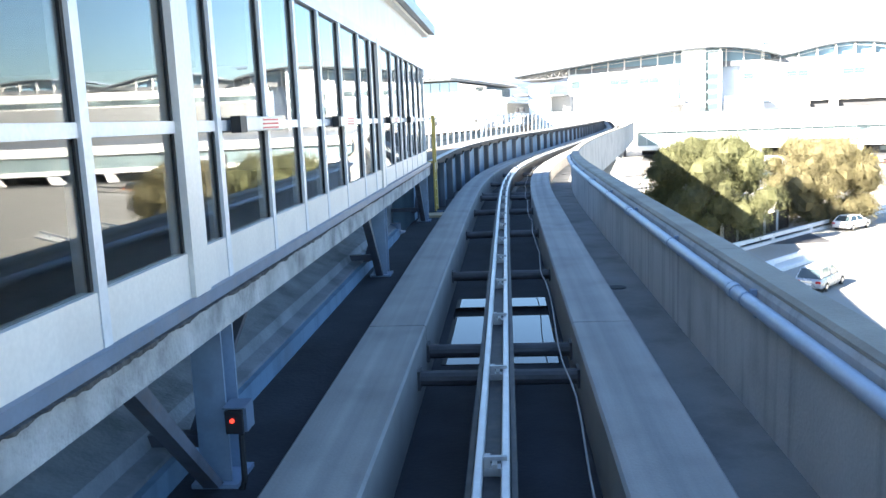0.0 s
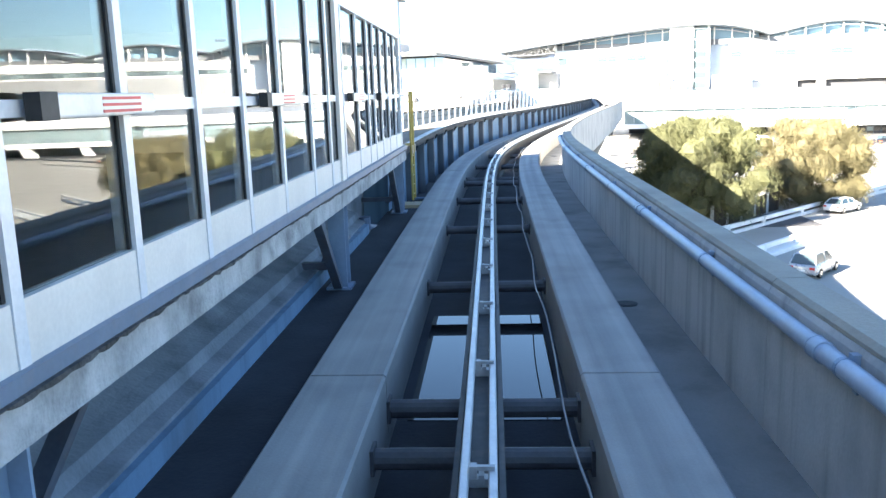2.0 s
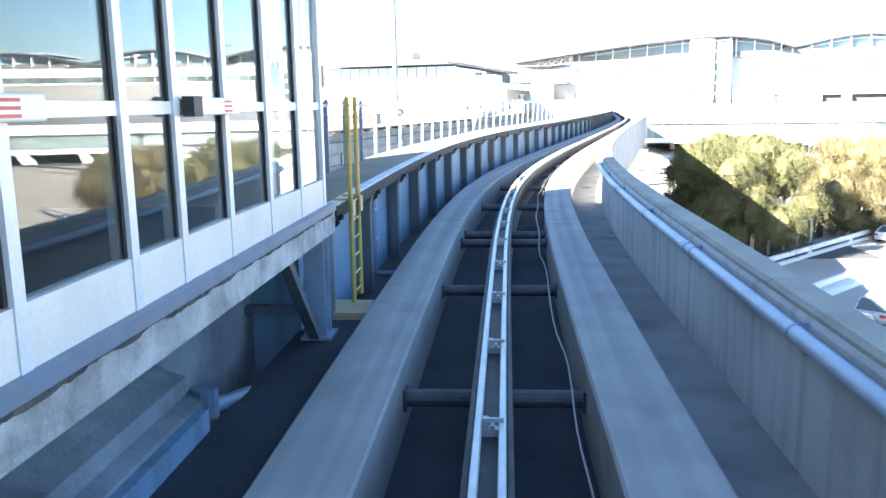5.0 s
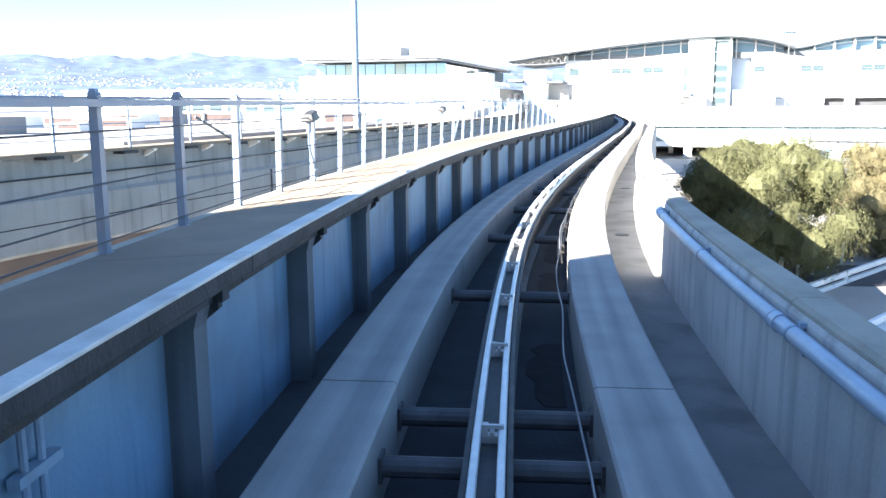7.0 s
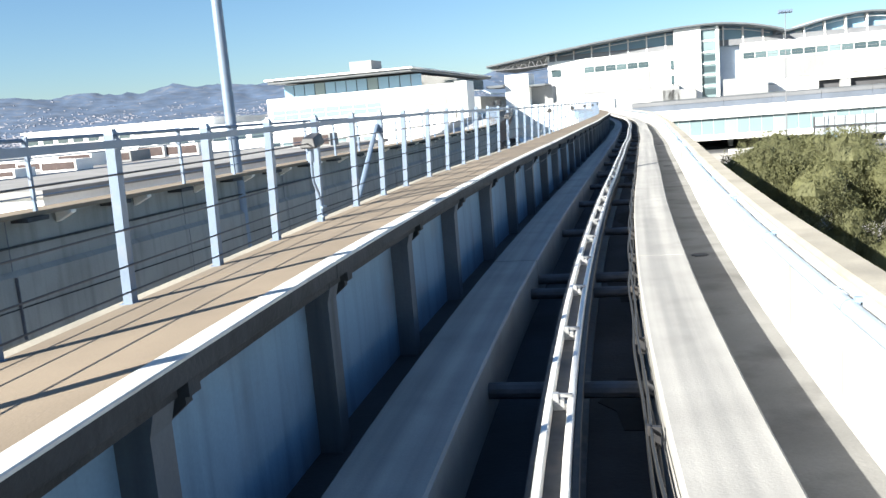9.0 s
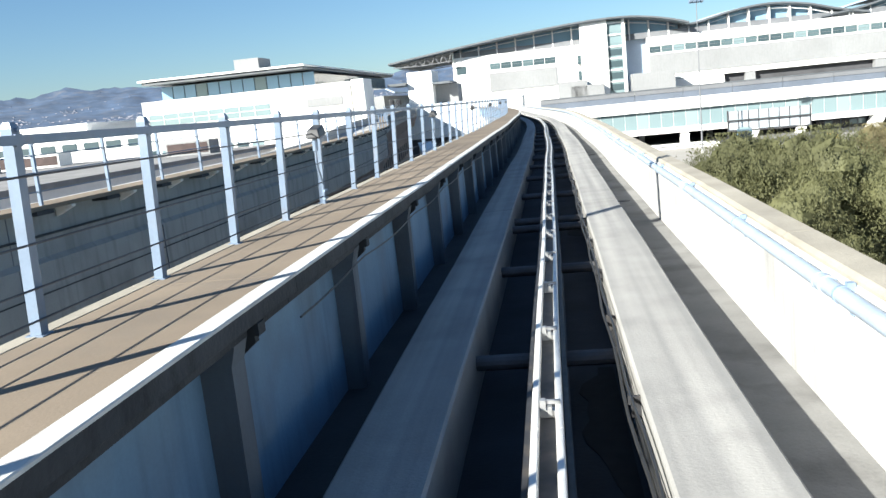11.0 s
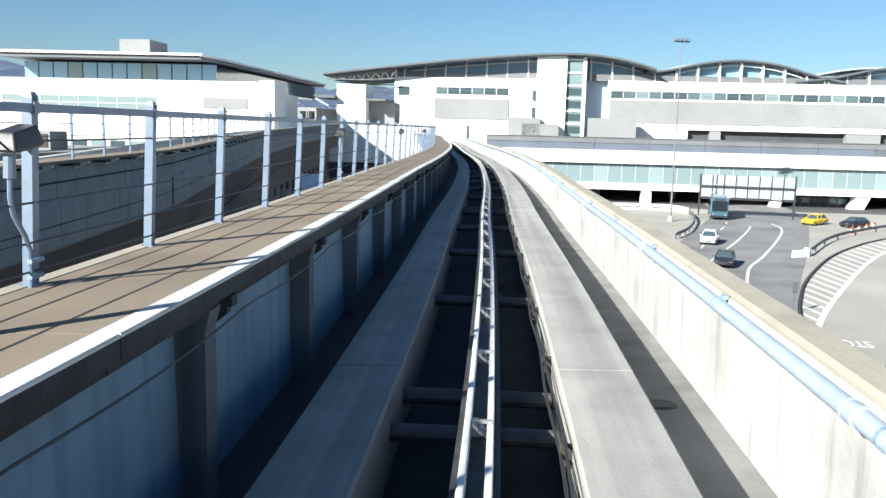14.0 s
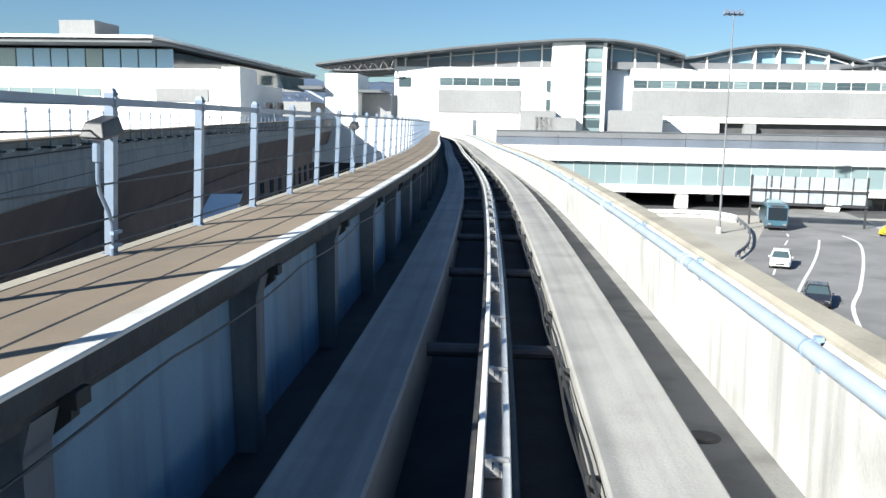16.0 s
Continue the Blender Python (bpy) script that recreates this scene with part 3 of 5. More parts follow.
    for z in (0.1, 0.55):
        part("strap", Mesh().hexa([at(21.12, -1.96, z), at(21.45, -1.96, z), at(21.45, -1.9, z), at(21.12, -1.9, z), at(21.12, -1.96, z + 0.05), at(21.45, -1.96, z + 0.05), at(21.45, -1.9, z + 0.05), at(21.12, -1.9, z + 0.05)]), STEEL_BLUE, riser)


FLOODS = [21.05, 29.42, 38.65, 52.6, 62.98, 73.45, 83.92, 94.39, 104.86]


def post_places():
    ys = [19.65]
    knots = [(21.05, 29.42, 6), (29.42, 33.6, 3), (33.6, 36.2, 2), (36.2, 38.65, 2), (38.65, 39.9, 1), (39.9, 42.26, 2), (42.26, 52.6, 7), (52.6, 56.0, 2), (56.0, 62.98, 4), (62.98, 94.39, 18), (94.39, 104.86, 6), (104.86, 170.0, 37)]
    for a, b, n in knots:
        ys += [a + (b - a) * k / n for k in range(n)]
    return ys


def build_railing():
    rail = thing("railing", "grey-blue steel railing with square posts and steel wires", "railing")
    post = Mesh()
    post.box(-0.034, 0.034, -0.036, 0.036, 0.008, 1.18)
    post.hexa([(-0.034, -0.036, 1.18), (0.034, -0.036, 1.18), (0.034, 0.036, 1.18), (-0.034, 0.036, 1.18), (-0.02, -0.025, 1.215), (0.02, -0.025, 1.215), (0.02, 0.025, 1.215), (-0.02, 0.025, 1.215)])
    post.box(-0.055, 0.055, -0.055, 0.055, 0.0, 0.01)
    post.box(0.032, 0.05, -0.03, 0.03, 1.08, 1.15)
    post.tube([(0.032, 0, 1.172), (0.05, 0, 1.172)], 0.012, 6)
    post_me = post.data("post", STEEL_GREY)
    ys = post_places()
    for y in ys:
        piece("post", post_me, rail, post_pose(y))
    part("top_rail", along(Mesh(), lambda y: rect(rail_lat(y, 1.11) + 0.036, rail_lat(y, 1.11) + 0.066, 2.203 - fall(y), 2.257 - fall(y)), ys[0] - 1.8, 170), STEEL_GREY, rail)
    for z in (0.1, 0.28, 0.53, 0.91):
        part("wire", Mesh().tube([at(y, rail_lat(y, z) + 0.042, 1.118 - fall(y) + z) for y in stations(ys[0] - 0.5, 150)], 0.0075, 5), WIRE, rail, "thin dark steel wire")
    brace = Mesh().tube([at(40.0, post_lat(40.0), 1.17), at(41.05, post_lat(41.05), 2.1)], 0.035, 8)
    part("brace", brace, STEEL_GREY, rail, "slanting brace tube")


def build_notice():
    m = post_pose(FLOODS[0])
    n = thing("notice_plate", "narrow pink notice plate with illegible lines on a railing post", "notice", m)
    part("plate", Mesh().box(0.05, 0.056, -0.03, 0.03, 0.78, 1.07), NOTICE, n)
    for k in range(6):
        part("line", Mesh().box(0.0562, 0.0578, -0.02, 0.02, 0.81 + 0.04 * k, 0.825 + 0.04 * k), RED_MARK, n)


def build_floodlight():
    flood = thing("floodlight", "small grey floodlight on a bent conduit clamped to a railing post", "floodlight", post_pose(FLOODS[0]), group="walkway floodlights")
    head = Mesh()
    head.hexa([(-0.06, -0.36, 0.86), (0.13, -0.36, 0.86), (0.13, -0.05, 0.90), (-0.06, -0.05, 0.90), (-0.03, -0.33, 0.97), (0.10, -0.33, 0.97), (0.10, -0.08, 1.02), (-0.03, -0.08, 1.02)])
    part("housing", head, FLOOD_CASE, flood, "black housing", bevel=0.012)
    part("lens", Mesh().hexa([(-0.045, -0.34, 0.852), (0.115, -0.34, 0.852), (0.115, -0.07, 0.886), (-0.045, -0.07, 0.886), (-0.045, -0.34, 0.858), (0.115, -0.34, 0.858), (0.115, -0.07, 0.894), (-0.045, -0.07, 0.894)]), LAMP_GLASS, flood, "dusty grey glass lens")
    part("knuckle", Mesh().tube([(0.035, -0.27, 0.70), (0.035, -0.27, 0.86)], 0.035, 10), STEEL_GREY, flood)
    part("conduit", Mesh().tube([(0.035, -0.27, 0.72), (0.035, -0.27, 0.58), (0.035, -0.24, 0.48), (0.04, -0.13, 0.34), (0.045, -0.085, 0.24), (0.045, -0.075, 0.1), (0.045, -0.075, -0.005)], 0.016, 8), STEEL_GREY, flood, smooth=True)
    for z in (0.06, 0.16):
        part("strap", Mesh().box(0.035, 0.066, -0.1, 0.04, z, z + 0.025), STEEL_BLUE, flood)
    for y in FLOODS[1:]:
        copy_thing(flood, post_pose(y))


GROUND_Z = -10.6
build_guideway()
build_parapet()
build_walkway()
build_railing()
build_floodlight()
build_notice()


# ---------------------------------------------------------------- station
PLAT, SCREEN = 1.17, -1.66
MULLIONS = [-10.9, -9.8, -8.7, -7.6, -6.9, -6.0, -5.1, -4.1, -3.45, -2.4, -1.35, -0.35, 0.3, 1.15, 2.1, 3.12, 3.74, 4.80, 5.80, 6.72, 7.75, 8.92, 9.82, 10.32, 10.72, 11.80, 12.74, 13.35, 14.14, 15.04, 15.95, 16.80]
WIDE = (3.12, 10.32, -3.45)
BARS = [(-2.9, -1.9), (0.35, 1.3), (3.92, 4.98), (7.05, 8.10), (10.86, 11.98), (13.4, 14.2)]


def slab_box(mesh, y0, y1, a0, a1, z0, z1):
    """A box along the straight station stretch."""
    c = [at(y0, a0, 0), at(y0, a1, 0), at(y1, a1, 0), at(y1, a0, 0)]
    return mesh.hexa([(p.x, p.y, z0) for p in c] + [(p.x, p.y, z1) for p in c])


def build_screen():
    screen = thing("platform_screen", "white-framed glass platform screen with push bars, reflecting the airport", "platform screen", kind="structure")
    for a, b in zip(MULLIONS, MULLIONS[1:]):
        wide = 0.2 if a in WIDE else 0.045
        part("mullion", slab_box(Mesh(), a - 0.03, a + wide, SCREEN - 0.1, SCREEN + (0.035 if a in WIDE else 0.015), PLAT, 3.26), ALUMINIUM if a not in WIDE else WHITE_PANEL, screen)
        part("gasket", slab_box(Mesh(), a - 0.056, a - 0.032, SCREEN - 0.03, SCREEN - 0.008, PLAT + 0.27, 3.2), GASKET, screen)
        part("kick_panel", slab_box(Mesh(), a + wide + 0.003, b - 0.033, SCREEN - 0.08, SCREEN + 0.008, PLAT + 0.01, PLAT + 0.265), WHITE_PANEL, screen, "white kick panel")
        for z0, z1 in ((PLAT + 0.268, 2.10), (2.17, 3.2)):
            ob = part("pane", slab_box(Mesh(), a + wide + 0.002, b - 0.034, SCREEN - 0.032, SCREEN - 0.02, z0, z1), PANE, screen)
            ob.visible_shadow = False
        part("mid_rail", slab_box(Mesh(), a + wide + 0.002, b - 0.032, SCREEN - 0.09, SCREEN + 0.0, 2.102, 2.168), ALUMINIUM, screen)
    part("mullion", slab_box(Mesh(), 16.77, 16.86, SCREEN - 0.1, SCREEN + 0.015, PLAT, 3.26), ALUMINIUM, screen)
    part("head_rail", slab_box(Mesh(), -11, 16.9, SCREEN - 0.1, SCREEN + 0.03, 3.202, 3.30), ALUMINIUM, screen)
    for a, b in BARS:
        bar = part("push_bar", slab_box(Mesh(), a + 0.13, b, SCREEN + 0.03, SCREEN + 0.09, 2.09, 2.19), WHITE_PANEL, screen, "white push bar", bevel=0.01)
        part("tip", slab_box(Mesh(), a, a + 0.128, SCREEN + 0.028, SCREEN + 0.095, 2.085, 2.195), GASKET, bar, "black end cap")
        for k in range(3):
            part("mark", slab_box(Mesh(), a + 0.5, b - 0.17, SCREEN + 0.0905, SCREEN + 0.0935, 2.105 + 0.028 * k, 2.118 + 0.028 * k), RED_MARK, bar, "red caution line")


def build_station():
    platform = thing("platform", "station platform slab with a spalled, stained concrete edge beam", "platform", kind="structure")
    part("edge_beam", slab_box(Mesh(), -40, 17.0, -2.1, -1.60, 0.90, PLAT), PLATFORM_EDGE, platform)
    part("slab", slab_box(Mesh(), -40, 17.0, -13.5, -2.1, 0.75, PLAT - 0.004), INTERIOR, platform)
    part("nib", slab_box(Mesh(), -40, 17.02, -1.76, -1.585, PLAT - 0.06, PLAT + 0.012), STEEL_GREY, platform, "thin grey edge trim")
    rng = random.Random(12)
    lip, y = Mesh(), -12.0
    rows, depth = [], 0.03
    while y < 17.0:
        depth = min(0.026, max(0.002, depth + rng.uniform(-0.011, 0.0105)))
        rows.append([at(y, a, z) for a, z in ((-1.62, PLAT - 0.062), (-1.593 + rng.uniform(0, 0.006), PLAT - 0.062), (-1.595 + rng.uniform(0, 0.005), PLAT - 0.064 - depth), (-1.62, PLAT - 0.066 - depth))])
        y += rng.uniform(0.015, 0.06)
    part("spalled_lip", lip.rings(rows), SPALL, platform, "dark broken line of spalled concrete")
    under = thing("wall_under_platform", "rough concrete wall in a shade-dark tone with a stained ledge under the platform", "wall", kind="structure")
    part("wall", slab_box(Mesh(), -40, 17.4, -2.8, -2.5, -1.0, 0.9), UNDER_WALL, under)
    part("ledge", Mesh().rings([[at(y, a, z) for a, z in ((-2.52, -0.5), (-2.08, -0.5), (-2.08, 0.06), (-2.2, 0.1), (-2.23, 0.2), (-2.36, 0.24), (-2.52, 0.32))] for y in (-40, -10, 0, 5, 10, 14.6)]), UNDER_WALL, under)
    part("wall", slab_box(Mesh(), 17.0, 17.4, -4.0, -1.99, -1.0, 0.93), WALL_PANEL, under)
    part("kerb", slab_box(Mesh(), -40, 14.4, -2.2, -2.0, -0.6, 0.03), WALL_PANEL, under)
    back = thing("station_building", "white station hall behind the platform with a flat overhanging roof", "station", kind="structure")
    part("wall", slab_box(Mesh(), -40, 17.0, -13.8, -13.5, GROUND_Z, 3.9), INTERIOR_WALL, back)
    part("wall", slab_box(Mesh(), 16.9, 17.05, -13.5, -2.2, 0.9, 3.95), WHITE_PANEL, back)
    part("upper_wall", slab_box(Mesh(), -40, 17.0, -1.9, SCREEN - 0.0, 3.302, 3.96), WHITE_PANEL, back, "white upper wall")
    part("roof", slab_box(Mesh(), -40, 17.6, -13.6, -1.55, 3.96, 4.02), WHITE_PANEL, back)
    part("gutter", slab_box(Mesh(), -40, 17.7, -1.75, -1.42, 4.02, 4.2), ROOF_METAL, back, "grey eaves gutter")
    part("roof", slab_box(Mesh(), -40, 17.6, -13.6, -1.75, 4.02, 4.18), ROOF_METAL, back)
    part("ceiling", slab_box(Mesh(), -40, 16.9, -13.5, -1.9, 3.5, 3.6), WHITE_PANEL, back)
    # Unseen block, added so that its corner casts the shadow edge on the track.
    hall = thing("plant_storey", "tall plain unseen block over the station hall, added to shade the track", "building", kind="structure")
    part("wall", Mesh().box(-12.6, -8.6, -70, 18.3, 4.2, 11.8), GREY_WALL, hall)
    part("coping", Mesh().box(-12.6, -8.5, -70, 18.3, 11.8, 11.95), ROOF_METAL, hall)
    side = thing("side_floor", "dark strip of floor beside the platform wall, shade put into its colour", "floor", kind="structure")
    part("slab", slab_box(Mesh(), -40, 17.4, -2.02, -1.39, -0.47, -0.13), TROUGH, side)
    # steel columns with struts below the platform edge
    col = thing("platform_column", "blue-painted steel column with two slanting struts under the platform edge", "column", way_pose(10.5, -1.76, 0), group="columns under the platform")
    part("shaft", Mesh().box(-0.1, 0.1, -0.12, -0.1, -0.12, 0.9).box(-0.1, 0.1, 0.1, 0.12, -0.12, 0.9).box(-0.012, 0.012, -0.1, 0.1, -0.12, 0.9), STEEL_BLUE, col)
    part("base_plate", Mesh().box(-0.15, 0.15, -0.17, 0.17, -0.13, -0.1), STEEL_BLUE, col)
    part("strut", Mesh().hexa([(-0.05, -0.22, -0.1), (0.05, -0.22, -0.1), (0.05, -0.14, -0.1), (-0.05, -0.14, -0.1), (-0.05, -1.22, 0.88), (0.05, -1.22, 0.88), (0.05, -1.1, 0.9), (-0.05, -1.1, 0.9)]), STRUT, col, "brown slanting strut")
    part("strut", Mesh().hexa([(-0.3, 0.14, 0.05), (-0.2, 0.14, 0.05), (-0.2, 0.24, 0.05), (-0.3, 0.24, 0.05), (-0.1, 0.8, 0.88), (0.0, 0.8, 0.88), (0.0, 0.92, 0.9), (-0.1, 0.92, 0.9)]), STRUT, col, "dark slanting strut")
    part("cross_arm", Mesh().box(-0.75, -0.1, -0.05, 0.05, 0.1, 0.18), STRUT, col)
    for y in (-10.2, -3.3, 3.6, 16.8):
        copy_thing(col, way_pose(y, -1.76, 0))
    box = thing("signal_box", "small grey control box with a red lamp on a column", "control box", way_pose(3.46, -1.58, 0.13))
    part("case", Mesh().box(-0.06, 0.055, -0.08, 0.08, 0.12, 0.275), FLOOD_CASE, box, bevel=0.01)
    part("mount", Mesh().box(0.055, 0.075, -0.06, 0.08, 0.13, 0.285), STEEL_GREY, box)
    part("lamp", Mesh().tube([(-0.01, -0.08, 0.21), (-0.01, -0.09, 0.21)], 0.014, 10), RED_LAMP, box, "red signal lamp")
    part("hood", Mesh().box(-0.065, 0.075, -0.09, 0.08, 0.287, 0.297), STEEL_GREY, box)
    part("conduit", Mesh().tube([(0.02, -0.02, 0.1), (0.02, -0.03, -0.2), (0.0, -0.03, -0.26)], 0.02, 8), CABLE_BLACK, box)
    # fixtures at the platform's end
    joint = thing("pipe_junction", "cluster of grey pipes and a valve on the ledge", "pipe")
    part("pipe", Mesh().tube([at(14.0, -2.2, -0.1), at(14.6, -2.1, -0.05), at(15.4, -2.0, -0.2), at(15.6, -2.0, -0.47)], 0.06, 10), STEEL_GREY, joint, smooth=True)
    part("valve", Mesh().tube([at(14.6, -2.1, -0.1), at(14.6, -2.1, 0.12)], 0.1, 12), STEEL_GREY, joint)
    part("block", slab_box(Mesh(), 14.2, 15.0, -2.5, -1.95, -0.47, -0.18), PLATFORM_EDGE, joint)


def build_ladder():
    ladder = thing("ladder", "yellow painted steel ladder up to the walkway", "ladder")
    for y in (17.68, 18.12):
        part("rail", Mesh().tube([at(y, -1.57, -0.0), at(y, -1.57, 2.2), at(y, -1.58, 2.23)], 0.026, 10), YELLOW, ladder, smooth=True)
        part("bracket", slab_box(Mesh(), y - 0.075, y + 0.075, -1.545, -1.53, 0.96, 1.13), CREAM, ladder, "cream clamp plate")
        part("arm", slab_box(Mesh(), y - 0.02, y + 0.02, -1.75, -1.55, 1.13, 1.15), YELLOW, ladder)
    for k in range(6):
        part("rung", Mesh().tube([at(17.68, -1.57, 0.1 + 0.2 * k), at(18.12, -1.57, 0.1 + 0.2 * k)], 0.012, 6), YELLOW, ladder)
    step = tagged(new("step_block", slab_box(Mesh(), 17.6, 18.2, -1.95, -1.4, -0.47, -0.1).data("step_block", CREAM)), "low cream step block at the foot of the ladder", "step")
    louvre = thing("louvre_screen", "dark blue-grey louvred screen at the end of the station", "screen")
    part("frame", slab_box(slab_box(Mesh(), 17.3, 17.4, -3.1, -3.02, 1.1, 4.2), 19.3, 19.4, -3.1, -3.02, 1.1, 4.2), STEEL_BLUE, louvre)
    for k in range(17):
        part("slat", slab_box(Mesh(), 17.4, 19.3, -3.12, -3.03, 1.2 + 0.18 * k, 1.31 + 0.18 * k), STEEL_BLUE, louvre)
    board = thing("equipment_post", "tall grey post with a backboard, two junction boxes and conduits", "equipment post", way_pose(21.4, -3.0, 1.02))
    part("post", Mesh().box(-0.024, 0.024, -0.024, 0.024, -2.0, 2.7), STEEL_GREY, board)
    part("post", Mesh().box(-0.02, 0.02, 0.60, 0.64, -2.0, 2.7), STEEL_GREY, board)
    for z in (0.93, 1.03):
        part("strut_channel", Mesh().box(-0.02, 0.02, -0.1, 1.15, z, z + 0.04), STEEL_GREY, board)
    part("backboard", Mesh().box(0.025, 0.04, 0.03, 0.66, 1.30, 1.86), ALUMINIUM, board, "pale metal backboard")
    for y, z in ((0.06, 1.34), (0.06, 1.58), (0.06, 1.82), (0.63, 1.34), (0.63, 1.82)):
        part("bolt", Mesh().tube([(0.04, y, z), (0.055, y, z)], 0.018, 8), ROOF_DARK, board)
    part("box", Mesh().box(0.041, 0.16, 0.12, 0.36, 1.50, 1.71), STEEL_BLUE, board, "grey junction box", bevel=0.01)
    part("box", Mesh().box(0.041, 0.2, 0.42, 0.60, 1.38, 1.76), CREAM, board, "cream telephone box", bevel=0.03)
    part("cover", Mesh().box(0.2, 0.225, 0.46, 0.60, 1.42, 1.74), CREAM, board, bevel=0.01)
    for y in (0.22, 0.32, 0.5):
        part("conduit", Mesh().tube([(0.03, y, 1.4), (0.03, y, 0.5), (0.03, y - 0.06, 0.2), (0.03, y - 0.06, 0.0)], 0.022, 8), STEEL_BLUE, board)
    part("conduit", Mesh().tube([(0.03, 0.3, 1.72), (0.03, 0.3, 2.7)], 0.016, 8), STEEL_BLUE, board)


build_station()
build_screen()
build_ladder()

# ---------------------------------------------------------------- the other guideway
O_LINE = [(-40, -30.0), (10, -14.8), (30, -8.6), (41.6, -4.7), (48, -3.2), (60, -0.4), (72, 2.1), (84, 4.1), (97, 5.4), (116, 5.7), (131, 6.0), (160, 8.0), (200, 12.3), (240, 17.0)]
OY, OX = (np.array(v, float) for v in zip(*O_LINE))


def other(y, lat, z):
    x = float(np.interp(y, OY, OX))
    s = float(np.interp(y + 2, OY, OX) - np.interp(y - 2, OY, OX)) / 4
    n = math.hypot(1, s)
    return Vector((x + lat / n, y - lat * s / n, z + float(np.interp(y, (95, 180, 240), (0, 0.8, 1.3)))))


def build_other_guideway():
    way = thing("far_guideway", "second concrete guideway with a ledge, running beside the walkway", "guideway", kind="structure")
    ys = list(range(-40, 236, 3))
    part("wall", Mesh().rings([[other(y, a, z) for a, z in ((-0.3, -0.75), (0.0, -0.75), (0.07, -0.68), (0.07, 0.3), (0.0, 0.38), (0.0, 1.15), (-0.3, 1.15))] for y in ys]), CONCRETE_SHADE, way)
    part("ledge", Mesh().rings([[other(y, a, z) for a, z in ((-0.32, 1.16), (0.3, 1.16), (0.3, 1.23), (-0.32, 1.23))] for y in ys]), WALK_TOP, way, "tan overhanging walkway ledge")
    part("girder", Mesh().rings([[other(y, a, z) for a, z in ((-3.0, -3.0), (-0.9, -3.0), (-0.1, -0.75), (-3.8, -0.75))] for y in ys]), GIRDER_TAN, way, "brown sloping girder side, darkened for shade")
    part("floor", Mesh().rings([[other(y, a, z) for a, z in ((-4.6, -0.35), (-0.3, -0.35), (-0.3, -0.1), (-4.6, -0.1))] for y in ys]), CONCRETE, way)
    part("far_wall", Mesh().rings([[other(y, a, z) for a, z in ((-4.9, -0.6), (-4.6, -0.6), (-4.6, 0.75), (-4.9, 0.75))] for y in ys]), CONCRETE, way)
    under = thing("service_building", "low brown service building in the shade below the far guideway", "building")
    part("wall", Mesh().rings([[other(y, a, z) for a, z in ((-3.4, GROUND_Z), (-0.75, GROUND_Z), (-0.75, -2.9), (-3.4, -2.9))] for y in range(56, 218, 6)]), GIRDER_TAN, under)
    for y in np.arange(60, 212, 5.5):
        a, b = other(y, -0.75, 0), other(y + 2.2, -0.75, 0)
        w = part("window", Mesh().hexa([(a.x - 0.2, a.y, -6.2), (a.x + 0.05, a.y, -6.2), (b.x + 0.05, b.y, -6.2), (b.x - 0.2, b.y, -6.2), (a.x - 0.2, a.y, -4.0), (a.x + 0.05, a.y, -4.0), (b.x + 0.05, b.y, -4.0), (b.x - 0.2, b.y, -4.0)]), WINDOW, under)
        c = other(y + 1.1, -0.75, 0)
        part("mullion", Mesh().box(c.x + 0.02, c.x + 0.1, c.y - 0.05, c.y + 0.05, -6.2, -4.0), DARK_WALL, w)
    for y in range(-20, 190, 28):
        p = other(y, -1.9, 0)
        part("pier", Mesh().box(p.x - 0.8, p.x + 0.8, p.y - 0.8, p.y + 0.8, GROUND_Z - 0.3, -2.5), CONCRETE, way)
    for z in (0.72, -0.2):
        part("groove", Mesh().rings([[other(y, a, zz) for a, zz in ((0.0, z), (0.078, z), (0.078, z + 0.025), (0.0, z + 0.025))] for y in ys]), FASCIA, way, "dark stained joint line")
    seam_me = Mesh().box(0.0, 0.006, -0.008, 0.008, 0.39, 1.14).box(0.0, 0.074, -0.008, 0.008, -0.66, 0.29).data("seam", STRUT)
    for y in np.arange(14, 150, 4.6):
        p, q = other(y, 0, 0), other(y + 1, 0, 0)
        piece("seam", seam_me, way, pose(p.x, p.y, p.z, 0, 0, -math.degrees(math.atan2(q.x - p.x, 1))))
    br = Mesh().prism([(0.02, 1.158), (0.32, 1.158), (0.32, 1.12), (0.02, 0.98)], -0.06, 0.06, "y")
    shoe_me = Mesh().box(0.02, 0.33, -0.22, 0.22, 1.09, 1.156).data("shoe", FASCIA)
    br_me = br.data("bracket", WHITE_PANEL)
    rail = thing("far_railing", "thin grey railing along the far guideway", "railing")
    post_me = Mesh().box(-0.026, 0.026, -0.026, 0.026, 1.1, 2.32).box(-0.026, 0.045, -0.02, 0.02, 2.18, 2.34).data("post", STEEL_GREY)
    for k, y in enumerate(np.arange(12, 225, 2.0)):
        p, q = other(y, 0, 0), other(y + 1, 0, 0)
        m = pose(p.x, p.y, 0, 0, 0, -math.degrees(math.atan2(q.x - p.x, 1)))
        piece("post", post_me, rail, m @ pose(0.22, 0, 0))
        piece("bracket", br_me, way, m @ pose(0, 0.7, 0))
        piece("shoe", shoe_me, way, m @ pose(0.01, -0.1, 0))
    part("brace", Mesh().tube([other(39.6, 0.22, 1.24), other(38.2, 0.22, 1.85)], 0.03, 6), ROOF_DARK, rail, "dark slanting brace")
